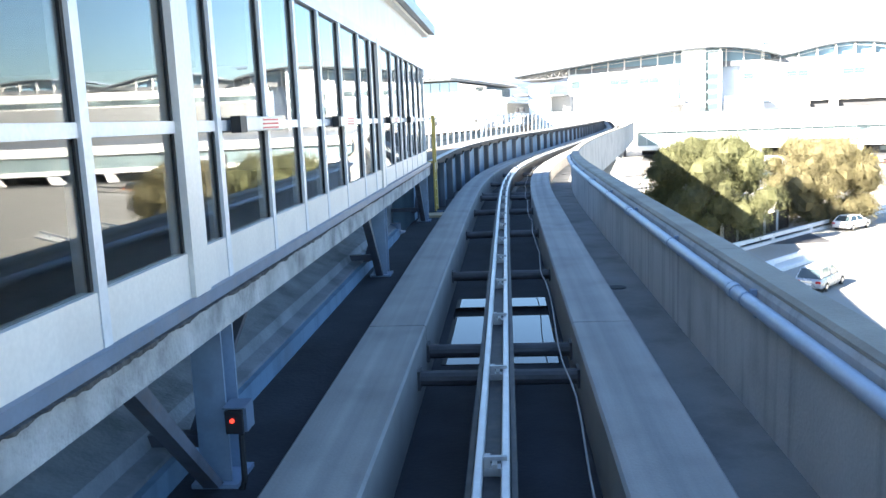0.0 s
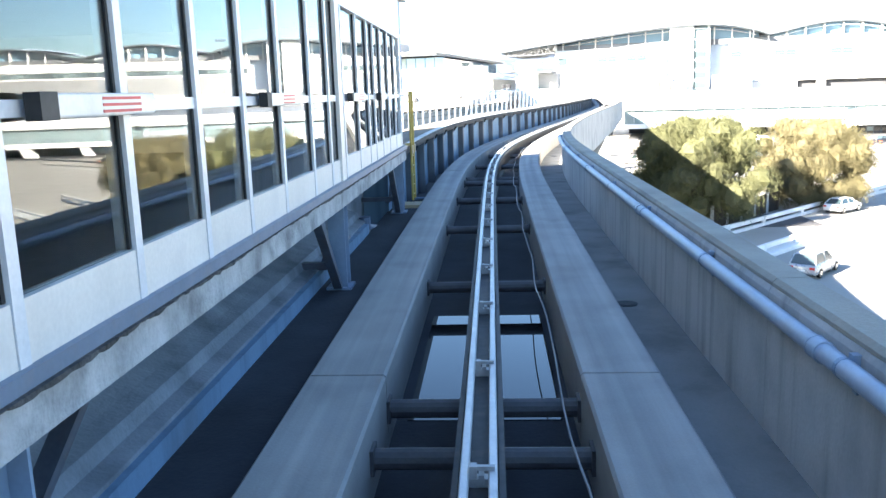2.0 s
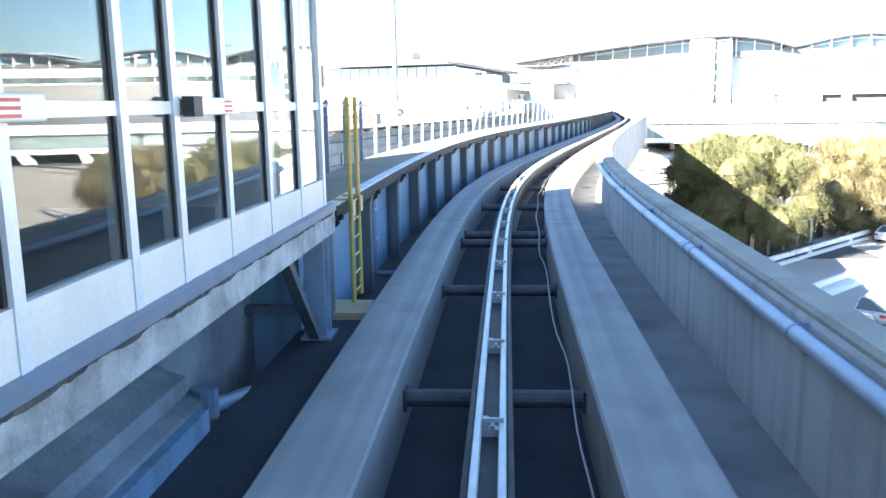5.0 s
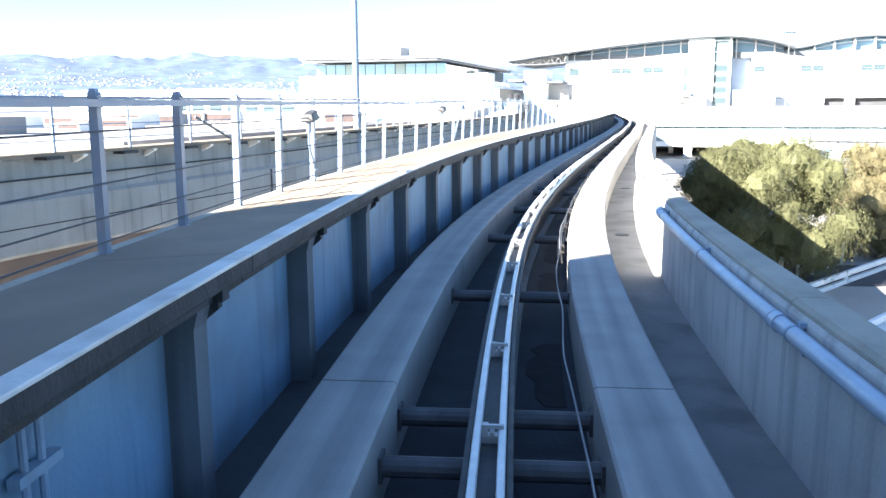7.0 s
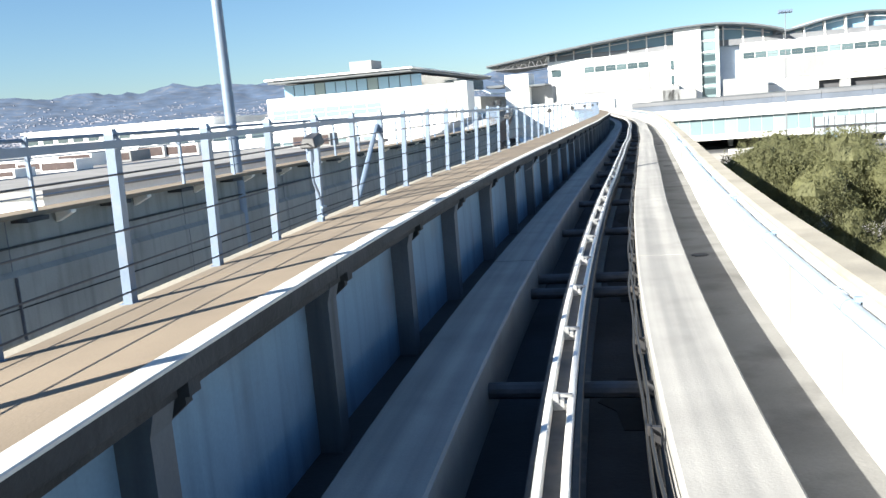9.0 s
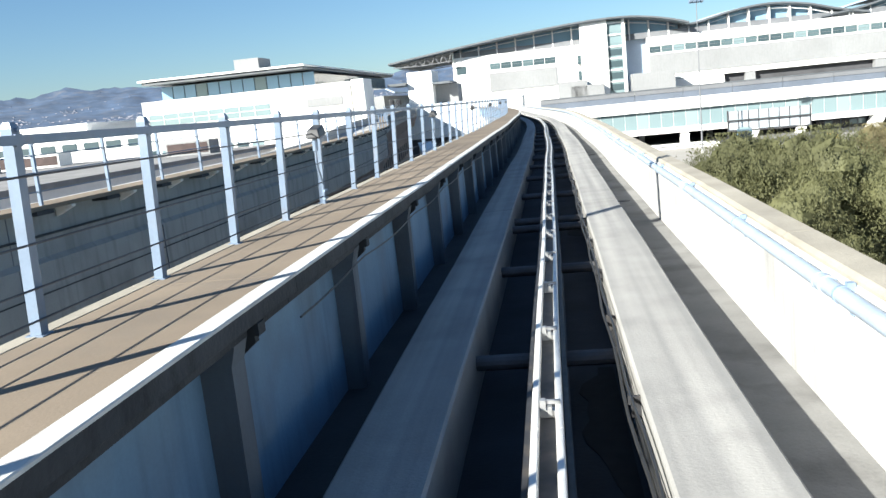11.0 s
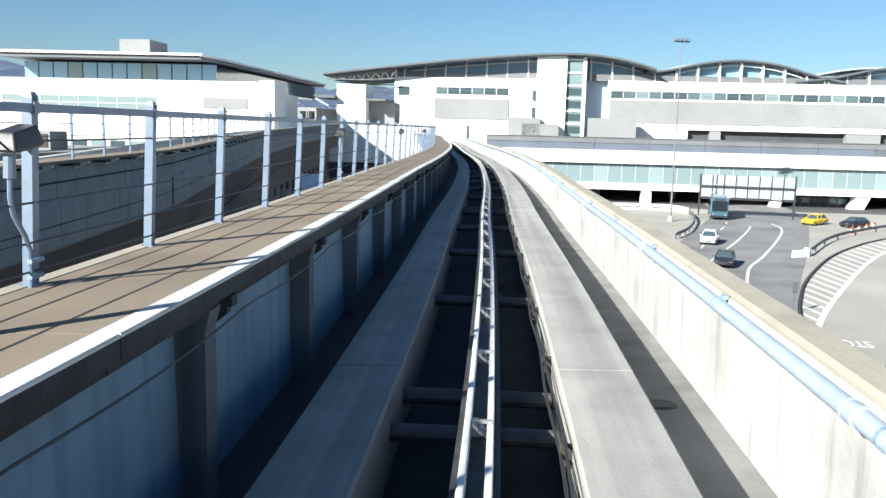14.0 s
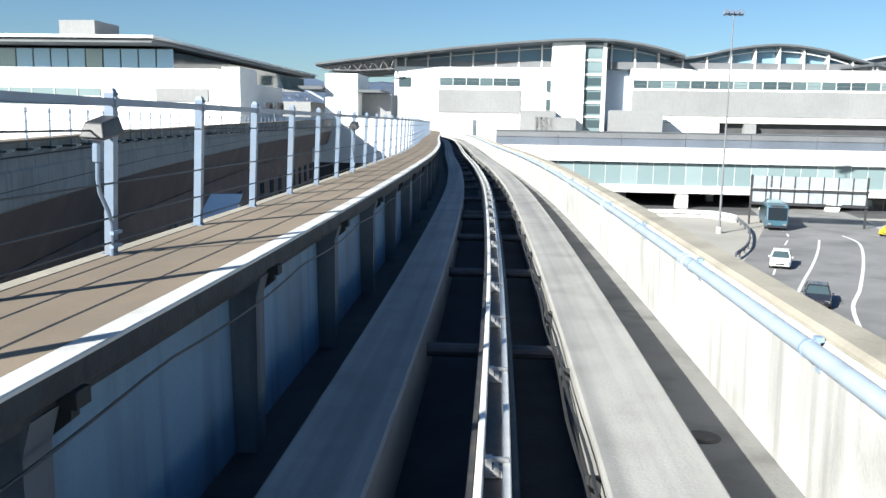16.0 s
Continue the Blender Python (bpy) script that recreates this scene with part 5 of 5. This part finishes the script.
def build_hall():
    h = thing("concourse", "white flat-roofed concourse with a glazed upper floor and wide eaves", "building", pose(-13.8, 197.6, 0.15, 0, 0, TURN) @ Matrix.Scale(0.93, 4))
    part("wall", Mesh().box(-26.2, 17.5, 0, 6, GROUND_Z - 1.5, 8.7), WHITE_WALL, h)
    part("wall", Mesh().box(-26.0, 8.0, 6.0, 60, GROUND_Z - 1.5, 8.65), WHITE_WALL, h)
    for k in range(8):
        a = -25.0 + 3.25 * k
        w = part("window", Mesh().box(a, a + 3.17, -0.1, 0.1, 3.8, 6.0), WINDOW_PALE, h)
        part("frame", Mesh().box(a - 0.06, a + 0.04, -0.2, 0, 3.8, 6.0).box(a, a + 3.2, -0.16, 0, 4.88, 4.96), WHITE_WALL, w)
        w = part("window", Mesh().box(a - 1.5, a + 1.0, -0.1, 0.1, -3.9, -1.1), WINDOW_PALE if k % 2 else WINDOW, h)
    part("wall_panel", Mesh().box(8.7, 15.9, -0.15, 0.1, 4.4, 6.1), GREY_WALL, h)
    up = part("upper_floor", Mesh().box(-23.5, 7.1, 4, 80, 8.7, 11.6), WINDOW, h)
    for k in range(13):
        a = -23.5 + 2.55 * k
        part("pane", Mesh().box(a + 0.1, a + 2.4, 3.85, 4.0, 8.9, 11.5), WINDOW_PALE if k % 5 == 3 else WINDOW_BLUE, up)
    part("roof", Mesh().prism([(-25.6, 12.6), (9.2, 12.5), (9.2, 12.85), (-25.6, 13.0)], -1.5, 84, "y"), WHITE_WALL, h)
    # Dark sheet paints the shade below the white eaves.
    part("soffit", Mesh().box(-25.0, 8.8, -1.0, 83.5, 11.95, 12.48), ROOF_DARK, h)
    part("roof_box", Mesh().box(-7.4, -2.2, 5, 12, 12.9, 15.5), GREY_WALL, h)
    part("end_tower", Mesh().box(18.2, 20.6, -1, 6, GROUND_Z - 1.5, 8.9), WHITE_WALL, h)
    part("link_wall", Mesh().box(17.5, 18.2, 1, 5.5, GROUND_Z - 1.5, 7.8), GREY_WALL, h)
    d = thing("lift_block", "white cubic lift block with a thin dark canopy", "building", pose(16.3, 240, 0, 0, 0, TURN))
    part("wall", Mesh().box(-0.8, 5.1, -2, 8, GROUND_Z, 10.6), WHITE_WALL, d)
    part("canopy", Mesh().box(-5.2, -0.9, -4, 10, 7.7, 8.3).box(5.2, 9.4, -3, 10, 7.3, 7.8), ROOF_DARK, d)
    part("low_wall", Mesh().box(5.1, 10.5, 2, 10, GROUND_Z, 7.2), GREY_WALL, d)
    part("base", Mesh().box(-9, 26, -6, 6, -5.0, 2.8), WHITE_WALL, d)
    # The underpass is a solid box, its shade painted near black.
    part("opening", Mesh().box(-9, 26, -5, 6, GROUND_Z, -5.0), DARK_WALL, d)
    v = thing("hangar", "far hangar with a curved bluish metal roof", "building", pose(-18, 330, 0, 0, 0, TURN))
    part("roof", vault(Mesh(), [(-30, 9), (-15, 17), (0, 19.5), (16, 17.2), (34, 8.5)], 0, 60, 0.6), BLUE_WALL, v)
    part("wall", Mesh().box(-30, 30, 1, 59, GROUND_Z, 7.5), GREY_WALL, v)
    low = thing("low_terminal", "low white flat-roofed building with rooftop units", "building", pose(-20, 95, 0, 0, 0, TURN))
    part("wall", Mesh().box(-80, -14, 0, 90, GROUND_Z, -2.0), WHITE_WALL, low)
    part("roof_edge", Mesh().box(-80.5, -13.5, -0.5, 90.5, -2.0, -1.4), FELT, low, "grey felt roof")
    rng = random.Random(4)
    for k in range(14):
        a, y = rng.uniform(-76, -20), rng.uniform(6, 84)
        w, hgt = rng.uniform(3, 8), rng.uniform(1.0, 2.4)
        u = part("roof_unit", Mesh().box(a, a + w, y, y + rng.uniform(3, 6), -1.4, -1.4 + hgt), WHITE_WALL if k % 3 else GREY_WALL, low)
        # Dark brown front that stands for a window opening.
        part("grille", Mesh().box(a + 0.3, a + w - 0.3, y - 0.08, y, -1.1, -1.7 + hgt), OPENING_BROWN, u)
    for x, y, w, dpt, z in ((-75, 225, 40, 30, 3.5), (-120, 260, 60, 30, 6), (-60, 300, 30, 40, 5.5), (-170, 220, 50, 40, 2.0)):
        o = thing("airport_building", "far white flat-roofed airport building", "building", pose(x, y, 0, 0, 0, TURN), group="far airport buildings")
        part("wall", Mesh().box(0, w, 0, dpt, GROUND_Z, z), WHITE_WALL, o)
        part("roof", Mesh().box(-0.6, w + 0.6, -0.6, dpt + 0.6, z, z + 0.5), WHITE_WALL, o)
        for k in range(int(w / 5)):
            part("window", Mesh().box(1 + 5 * k, 4.4 + 5 * k, -0.1, 0.1, z - 3.2, z - 1.6), WINDOW, o)


build_terminal()
build_bridge()
build_hall()


# ---------------------------------------------------------------- gantry sign
def build_gantry():
    g = thing("sign_gantry", "dark steel sign gantry over the road, seen from behind its panels", "sign gantry", pose(70.95, 190.0, -0.55, 0, 0, -24.0))
    for a in (0.1, 14.2):
        part("mast", Mesh().box(a - 0.13, a + 0.13, -0.13, 0.13, GROUND_Z, -3.4), FLOOD_CASE, g)
    for z in (-5.3, -7.2):
        part("chord", Mesh().box(0, 14.4, -0.42, -0.16, z - 0.13, z + 0.13), FLOOD_CASE, g)
    for k in range(9):
        part("stay", Mesh().box(0.2 + 1.75 * k - 0.06, 0.2 + 1.75 * k + 0.06, -0.158, -0.055, -7.2, -3.5), FLOOD_CASE, g)
    for k in range(8):
        for z0, z1 in ((-5.1, -3.55), (-7.0, -5.45)):
            part("panel", Mesh().box(0.25 + 1.75 * k, 1.90 + 1.75 * k, -0.05, 0.05, z0, z1), PANEL_BACK, g, "pale sign panel back")
    booth = thing("glazed_booth", "low dark glazed booth under the elevated roadway", "booth", pose(97.9, 207.1, GROUND_Z, 0, 0, TURN))
    part("core", Mesh().box(0, 10, 0, 3, 0, 2.1), DARK_WALL, booth)
    for k in range(6):
        part("pane", Mesh().box(0.12 + 1.65 * k, 1.5 + 1.65 * k, -0.12, -0.02, 0.75, 1.75), WINDOW_PALE if k in (1, 4, 5) else WINDOW_DARK, booth)
        part("mullion", Mesh().box(1.53 + 1.65 * k, 1.72 + 1.65 * k, -0.16, -0.001, 0.0, 2.1), ROOF_DARK, booth)
    part("roof", Mesh().box(-0.4, 10.4, -0.7, 3.2, 2.102, 2.3), ROOF_DARK, booth)
    s = thing("road_sign", "dark back of a small road sign on a post", "road sign", pose(44.5, 121.6, GROUND_Z))
    part("post", Mesh().tube([(0, 0, 0), (0, 0, 2.4)], 0.035, 8), STRUT, s)
    part("plate", Mesh().box(-0.2, 0.2, -0.06, -0.036, 1.55, 2.35), ROOF_DARK, s)


build_gantry()


# ---------------------------------------------------------------- trees
def build_tree(x, y, top, spread, seed, leaf, label):
    rng = random.Random(seed)
    tree = thing("tree", label, "tree", pose(x, y, GROUND_Z), group="trees beside the guideway")
    height = top - GROUND_Z
    trunk = Mesh().tube([(0, 0, -0.2), (0.1, 0.05, height * 0.2), (0.0, 0.15, height * 0.42), (0.1, 0.1, height * 0.7)], [0.38, 0.28, 0.22, 0.1], 8)
    for k in range(9):
        a, r = k * 2.4 + rng.random(), spread * rng.uniform(0.45, 0.75)
        z0 = height * rng.uniform(0.18, 0.5)
        trunk.tube([(0, 0.1, z0), (r * 0.5 * math.cos(a), r * 0.5 * math.sin(a), z0 + height * 0.16), (r * math.cos(a), r * math.sin(a), z0 + height * 0.26)], [0.15, 0.1, 0.04], 6)
    part("trunk", trunk, BARK, tree)
    clumps = []
    for k in range(98):
        a, h = rng.uniform(0, 2 * math.pi), rng.uniform(0.14, 0.9)
        wide = math.sin(math.pi * min(1, h * 0.82 + 0.12)) ** 0.6
        r = spread * wide * math.sqrt(rng.uniform(0.2, 1.0))
        clumps.append((r * math.cos(a), r * math.sin(a), h * height, rng.uniform(0.17, 0.36) * spread))
    v, f = [], []
    for cx, cy, cz, cr in clumps:
        # a lumpy heart for the clump, hidden under its leaves
        k, rows, cols = len(v), 4, 7
        for i in range(rows + 1):
            for j in range(cols):
                e, a = math.pi * i / rows, 2 * math.pi * j / cols
                q = cr * 0.6 * rng.uniform(0.7, 1.15)
                v.append((cx + q * math.sin(e) * math.cos(a), cy + q * math.sin(e) * math.sin(a), min(cz + q * math.cos(e), height)))
        f += [(k + i * cols + j, k + i * cols + (j + 1) % cols, k + (i + 1) * cols + (j + 1) % cols, k + (i + 1) * cols + j) for i in range(rows) for j in range(cols)]
        # hanging sprays of long narrow leaves, each leaf lying along the clump's outside
        for _ in range(260):
            d = Vector((rng.gauss(0, 1), rng.gauss(0, 1), rng.gauss(0, 0.8) + 0.25)).normalized()
            root = Vector((cx, cy, cz)) + d * cr * rng.uniform(0.62, 1.04)
            fall_line = Vector((d.x * 0.35 + rng.gauss(0, 0.25), d.y * 0.35 + rng.gauss(0, 0.25), -1)).normalized()
            for n in range(12):
                p = root + fall_line * 0.045 * n + Vector((rng.gauss(0, 0.07), rng.gauss(0, 0.07), rng.gauss(0, 0.05)))
                p.z = min(p.z, height)
                u = (fall_line + Vector((rng.gauss(0, 0.45), rng.gauss(0, 0.45), rng.gauss(0, 0.45)))).normalized()
                w = u.cross(d + Vector((rng.gauss(0, 0.5), rng.gauss(0, 0.5), rng.gauss(0, 0.5)))).normalized()
                s, k = rng.uniform(0.035, 0.085), len(v)
                v += [tuple(p - u * s), tuple(p + w * s * 0.34), tuple(p + u * s), tuple(p - w * s * 0.34)]
                f.append((k, k + 1, k + 2, k + 3))
    me = bpy.data.meshes.new("crown")
    me.from_pydata(v, [], f)
    me.materials.append(leaf)
    crown = new("crown", me)
    crown.parent = tree


build_tree(21.6, 76.7, -0.4, 5.7, 1, LEAF, "broad olive-green tree with a dense rounded crown")
build_tree(36.8, 87.5, -1.4, 5.4, 2, LEAF_B, "broad yellow-green tree with a dense rounded crown")


# ---------------------------------------------------------------- vehicles
def build_car(name, label, x, y, turn, paint, length=4.5, width=1.8, height=1.45, boxy=0.0):
    car = thing(name, label, "car" if name == "car" else name, pose(x, y, GROUND_Z + 0.04, 0, 0, turn))
    L, W, H = length / 2, width / 2, height
    tail = 0.86 + 0.1 * boxy

    def ring(f, k, lo, hi):
        w = W * k
        return [(a, f * L, z) for a, z in ((-w, lo + 0.12), (-w * 0.93, lo), (w * 0.93, lo), (w, lo + 0.12), (w, hi - 0.16), (w * 0.92, hi), (-w * 0.92, hi), (-w, hi - 0.16))]

    body = Mesh().rings([ring(*r) for r in ((-1, 0.84, 0.4, 0.8), (-0.95, 0.95, 0.28, 0.93), (-0.6, 1, 0.24, 0.97), (0.38, 1, 0.24, 0.95), (0.82, 0.97, 0.26, 0.82), (0.96, 0.88, 0.3, 0.72), (1, 0.76, 0.38, 0.62))])
    part("body", body, paint, car, smooth=True)

    def deck(front, back, k, z):
        return [(-W * k, back * L, z), (W * k, back * L, z), (W * k, front * L, z), (-W * k, front * L, z)]

    low, high = deck(0.44, -tail, 0.89, 0.92), deck(0.12, -tail + 0.28 - 0.2 * boxy, 0.70, H - 0.03)
    part("glazing", Mesh().hexa(low + high), WINDOW, car, "dark glazing")
    part("roof", Mesh().hexa(deck(0.15, -tail + 0.25 - 0.2 * boxy, 0.715, H - 0.05) + deck(0.08, -tail + 0.33 - 0.2 * boxy, 0.64, H + 0.015)), paint, car, bevel=0.02)
    for i in range(4):
        p, q = Vector(low[i]), Vector(high[i])
        part("pillar", Mesh().tube([p, q], 0.045, 6), paint, car)
    for sx in (-1, 1):
        part("pillar", Mesh().tube([(sx * W * 0.89, -0.16 * L, 0.92), (sx * W * 0.705, -0.18 * L, H - 0.03)], 0.04, 6), paint, car)
        part("mirror", Mesh().hexa([(sx * (W + 0.02), 0.30 * L, 0.93), (sx * (W + 0.16), 0.28 * L, 0.93), (sx * (W + 0.16), 0.34 * L, 0.93), (sx * (W + 0.02), 0.36 * L, 0.93), (sx * (W + 0.02), 0.30 * L, 1.04), (sx * (W + 0.16), 0.28 * L, 1.04), (sx * (W + 0.16), 0.34 * L, 1.04), (sx * (W + 0.02), 0.36 * L, 1.04)]), paint, car)
    wheel = Mesh().tube([(-0.11, 0, 0), (0.11, 0, 0)], 0.32, 16).data("tyre", TYRE)
    rim = Mesh().tube([(-0.12, 0, 0), (0.12, 0, 0)], 0.19, 12).data("rim", CHROME)
    for sx in (-1, 1):
        for fy in (-0.6, 0.62):
            o = piece("tyre", wheel, car, pose(sx * (W - 0.1), fy * L, 0.32))
            piece("rim", rim, o, pose(0, 0, 0))
        part("headlight", Mesh().box(sx * W * 0.66 - 0.17, sx * W * 0.66 + 0.17, 0.95 * L, 0.985 * L, 0.56, 0.70), CHROME, car)
        part("tail_light", Mesh().box(sx * W * 0.72 - 0.16, sx * W * 0.72 + 0.16, -L - 0.015, -0.97 * L, 0.66, 0.82), TAIL, car)
    part("grille", Mesh().box(-W * 0.42, W * 0.42, 0.97 * L, L + 0.012, 0.44, 0.58), GASKET, car)
    part("number_plate", Mesh().box(-0.26, 0.26, -L - 0.02, -L + 0.01, 0.5, 0.62), WHITE_WALL, car)
    return car


build_car("car", "white saloon car driving on the asphalt road", 56.6, 158.0, 148, CAR_WHITE, 4.7, 1.85, 1.5)
build_car("car", "dark saloon car driving on the asphalt road", 50.2, 142.4, 148, CAR_DARK, 4.6, 1.85, 1.45)
build_car("taxi", "yellow taxi stopped near the terminal", 83.2, 177.6, 118, CAR_YELLOW, 4.8, 1.85, 1.5)
build_car("car", "dark car stopped near the terminal", 87.5, 174.6, 105, CAR_DARK)
build_car("car", "white car parked below the trees", 38.0, 82.5, -52, CAR_WHITE)
build_car("car", "silver estate car on the pale slip road", 24.1, 55.8, -42, CAR_SILVER, 4.8, 1.9, 1.6, 0.6)
build_car("car", "white car parked by the distant roadway", 29.5, 142.5, 80, CAR_WHITE)
bus = thing("bus", "blue coach with dark windows coming out from under the bridge", "bus", pose(73.0, 187.5, GROUND_Z + 0.04, 0, 0, 155))
part("body", Mesh().prism([(-5.5, 0.4), (5.3, 0.4), (5.5, 1.4), (5.2, 3.2), (-5.4, 3.25)], -1.25, 1.25), BUS_BLUE, bus, bevel=0.1)
part("windscreen", Mesh().hexa([(-1.1, 5.42, 1.35), (1.1, 5.42, 1.35), (1.1, 5.56, 1.35), (-1.1, 5.56, 1.35), (-1.1, 5.15, 2.9), (1.1, 5.15, 2.9), (1.1, 5.32, 2.9), (-1.1, 5.32, 2.9)]), WINDOW_DARK, bus)
for sx in (-1, 1):
    for k in range(5):
        part("window", Mesh().box(sx * 1.25 - 0.03, sx * 1.25 + 0.03, -4.9 + 1.9 * k, -3.2 + 1.9 * k, 1.6, 2.8), WINDOW, bus)
    for y in (-3.6, 3.4):
        part("tyre", Mesh().tube([(sx * 1.0, y, 0.48), (sx * 1.24, y, 0.48)], 0.48, 16), TYRE, bus)
    part("headlight", Mesh().box(sx * 0.9 - 0.2, sx * 0.9 + 0.2, 5.4, 5.5, 0.7, 0.95), CHROME, bus)
part("roof_unit", Mesh().hexa([(-0.95, -3.6, 3.2), (0.95, -3.6, 3.2), (0.95, 1.6, 3.2), (-0.95, 1.6, 3.2), (-0.75, -3.2, 3.55), (0.75, -3.2, 3.55), (0.75, 1.2, 3.55), (-0.75, 1.2, 3.55)]), WINDOW_PALE, bus, "pale roof unit")
part("destination_board", Mesh().box(-0.8, 0.8, 5.1, 5.25, 2.93, 3.16), GASKET, bus)
part("bumper", Mesh().box(-1.2, 1.2, 5.25, 5.56, 0.38, 0.66), CAR_DARK, bus, bevel=0.04)
first = thing("road_barrier", "orange and white plastic road barrier", "barrier", pose(82.2, 167.7, GROUND_Z, 0, 0, 40), group="plastic road barriers")
part("body", Mesh().prism([(-0.25, 0), (0.25, 0), (0.12, 0.45), (0.08, 0.8), (-0.08, 0.8), (-0.12, 0.45)], -0.5, 0.5, "x"), ORANGE, first)
part("band", Mesh().box(-0.51, 0.51, -0.14, 0.14, 0.4, 0.58), ROAD_PAINT, first)
for k in (1, 2, 3):
    copy_thing(first, pose(82.2 + 2.6 * k, 167.7 + 2.0 * k, GROUND_Z, 0, 0, 40))


# ---------------------------------------------------------------- distance
def build_hills():
    v, f, n, m = [], [], 420, 20
    for i in range(n + 1):
        a = radians(-75 + 150 * i / n)
        for j in range(m + 1):
            r = 2300 + 2000 * j / m
            x, y = r * math.sin(a), r * math.cos(a)
            h = (j / m) ** 1.3 * (178 + 45 * noise.noise((x * 0.0011, y * 0.0011, 3.0)) + 22 * noise.noise((x * 0.005, y * 0.005, 7.0)) + 9 * noise.noise((x * 0.02, y * 0.02, 1.0)) + 5 * noise.noise((x * 0.07, y * 0.07, 5.0)))
            h *= float(np.interp(math.degrees(a), (-75, -45, -10, 12, 40, 75), (1.4, 1.4, 1.35, 1.05, 0.7, 0.6)))
            v.append((x, y, GROUND_Z - 1 + h))
    for i in range(n):
        for j in range(m):
            k = i * (m + 1) + j
            f.append((k, k + 1, k + m + 2, k + m + 1))
    me = bpy.data.meshes.new("hills")
    me.from_pydata(v, [], f)
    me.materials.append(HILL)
    me.shade_smooth()
    tagged(new("hills", me), "long wooded hills on the horizon, haze put into their blue", "hills", kind="structure")
    rng = random.Random(9)
    town = Mesh()
    for k in range(20000):
        i, j = rng.randrange(n // 6, n * 2 // 3), min(m - 1, int(abs(rng.gauss(0, 5.5))))
        if noise.noise((i * 0.06, j * 0.5, 2.0)) < -0.12 + 0.5 * rng.random() ** 2:
            continue
        u = rng.random()
        p = Vector(v[i * (m + 1) + j]).lerp(Vector(v[i * (m + 1) + j + 1]), u).lerp(Vector(v[(i + 1) * (m + 1) + j]).lerp(Vector(v[(i + 1) * (m + 1) + j + 1]), u), rng.random())
        w, h = rng.uniform(1.5, 4.5) * (2.2 if rng.random() < 0.06 else 1), rng.uniform(0.8, 3.0)
        town.box(p.x - w, p.x + w, p.y - 3, p.y + 3, p.z - 8, p.z + h)
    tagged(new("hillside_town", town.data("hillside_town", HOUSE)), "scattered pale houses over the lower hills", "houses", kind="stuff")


build_hills()
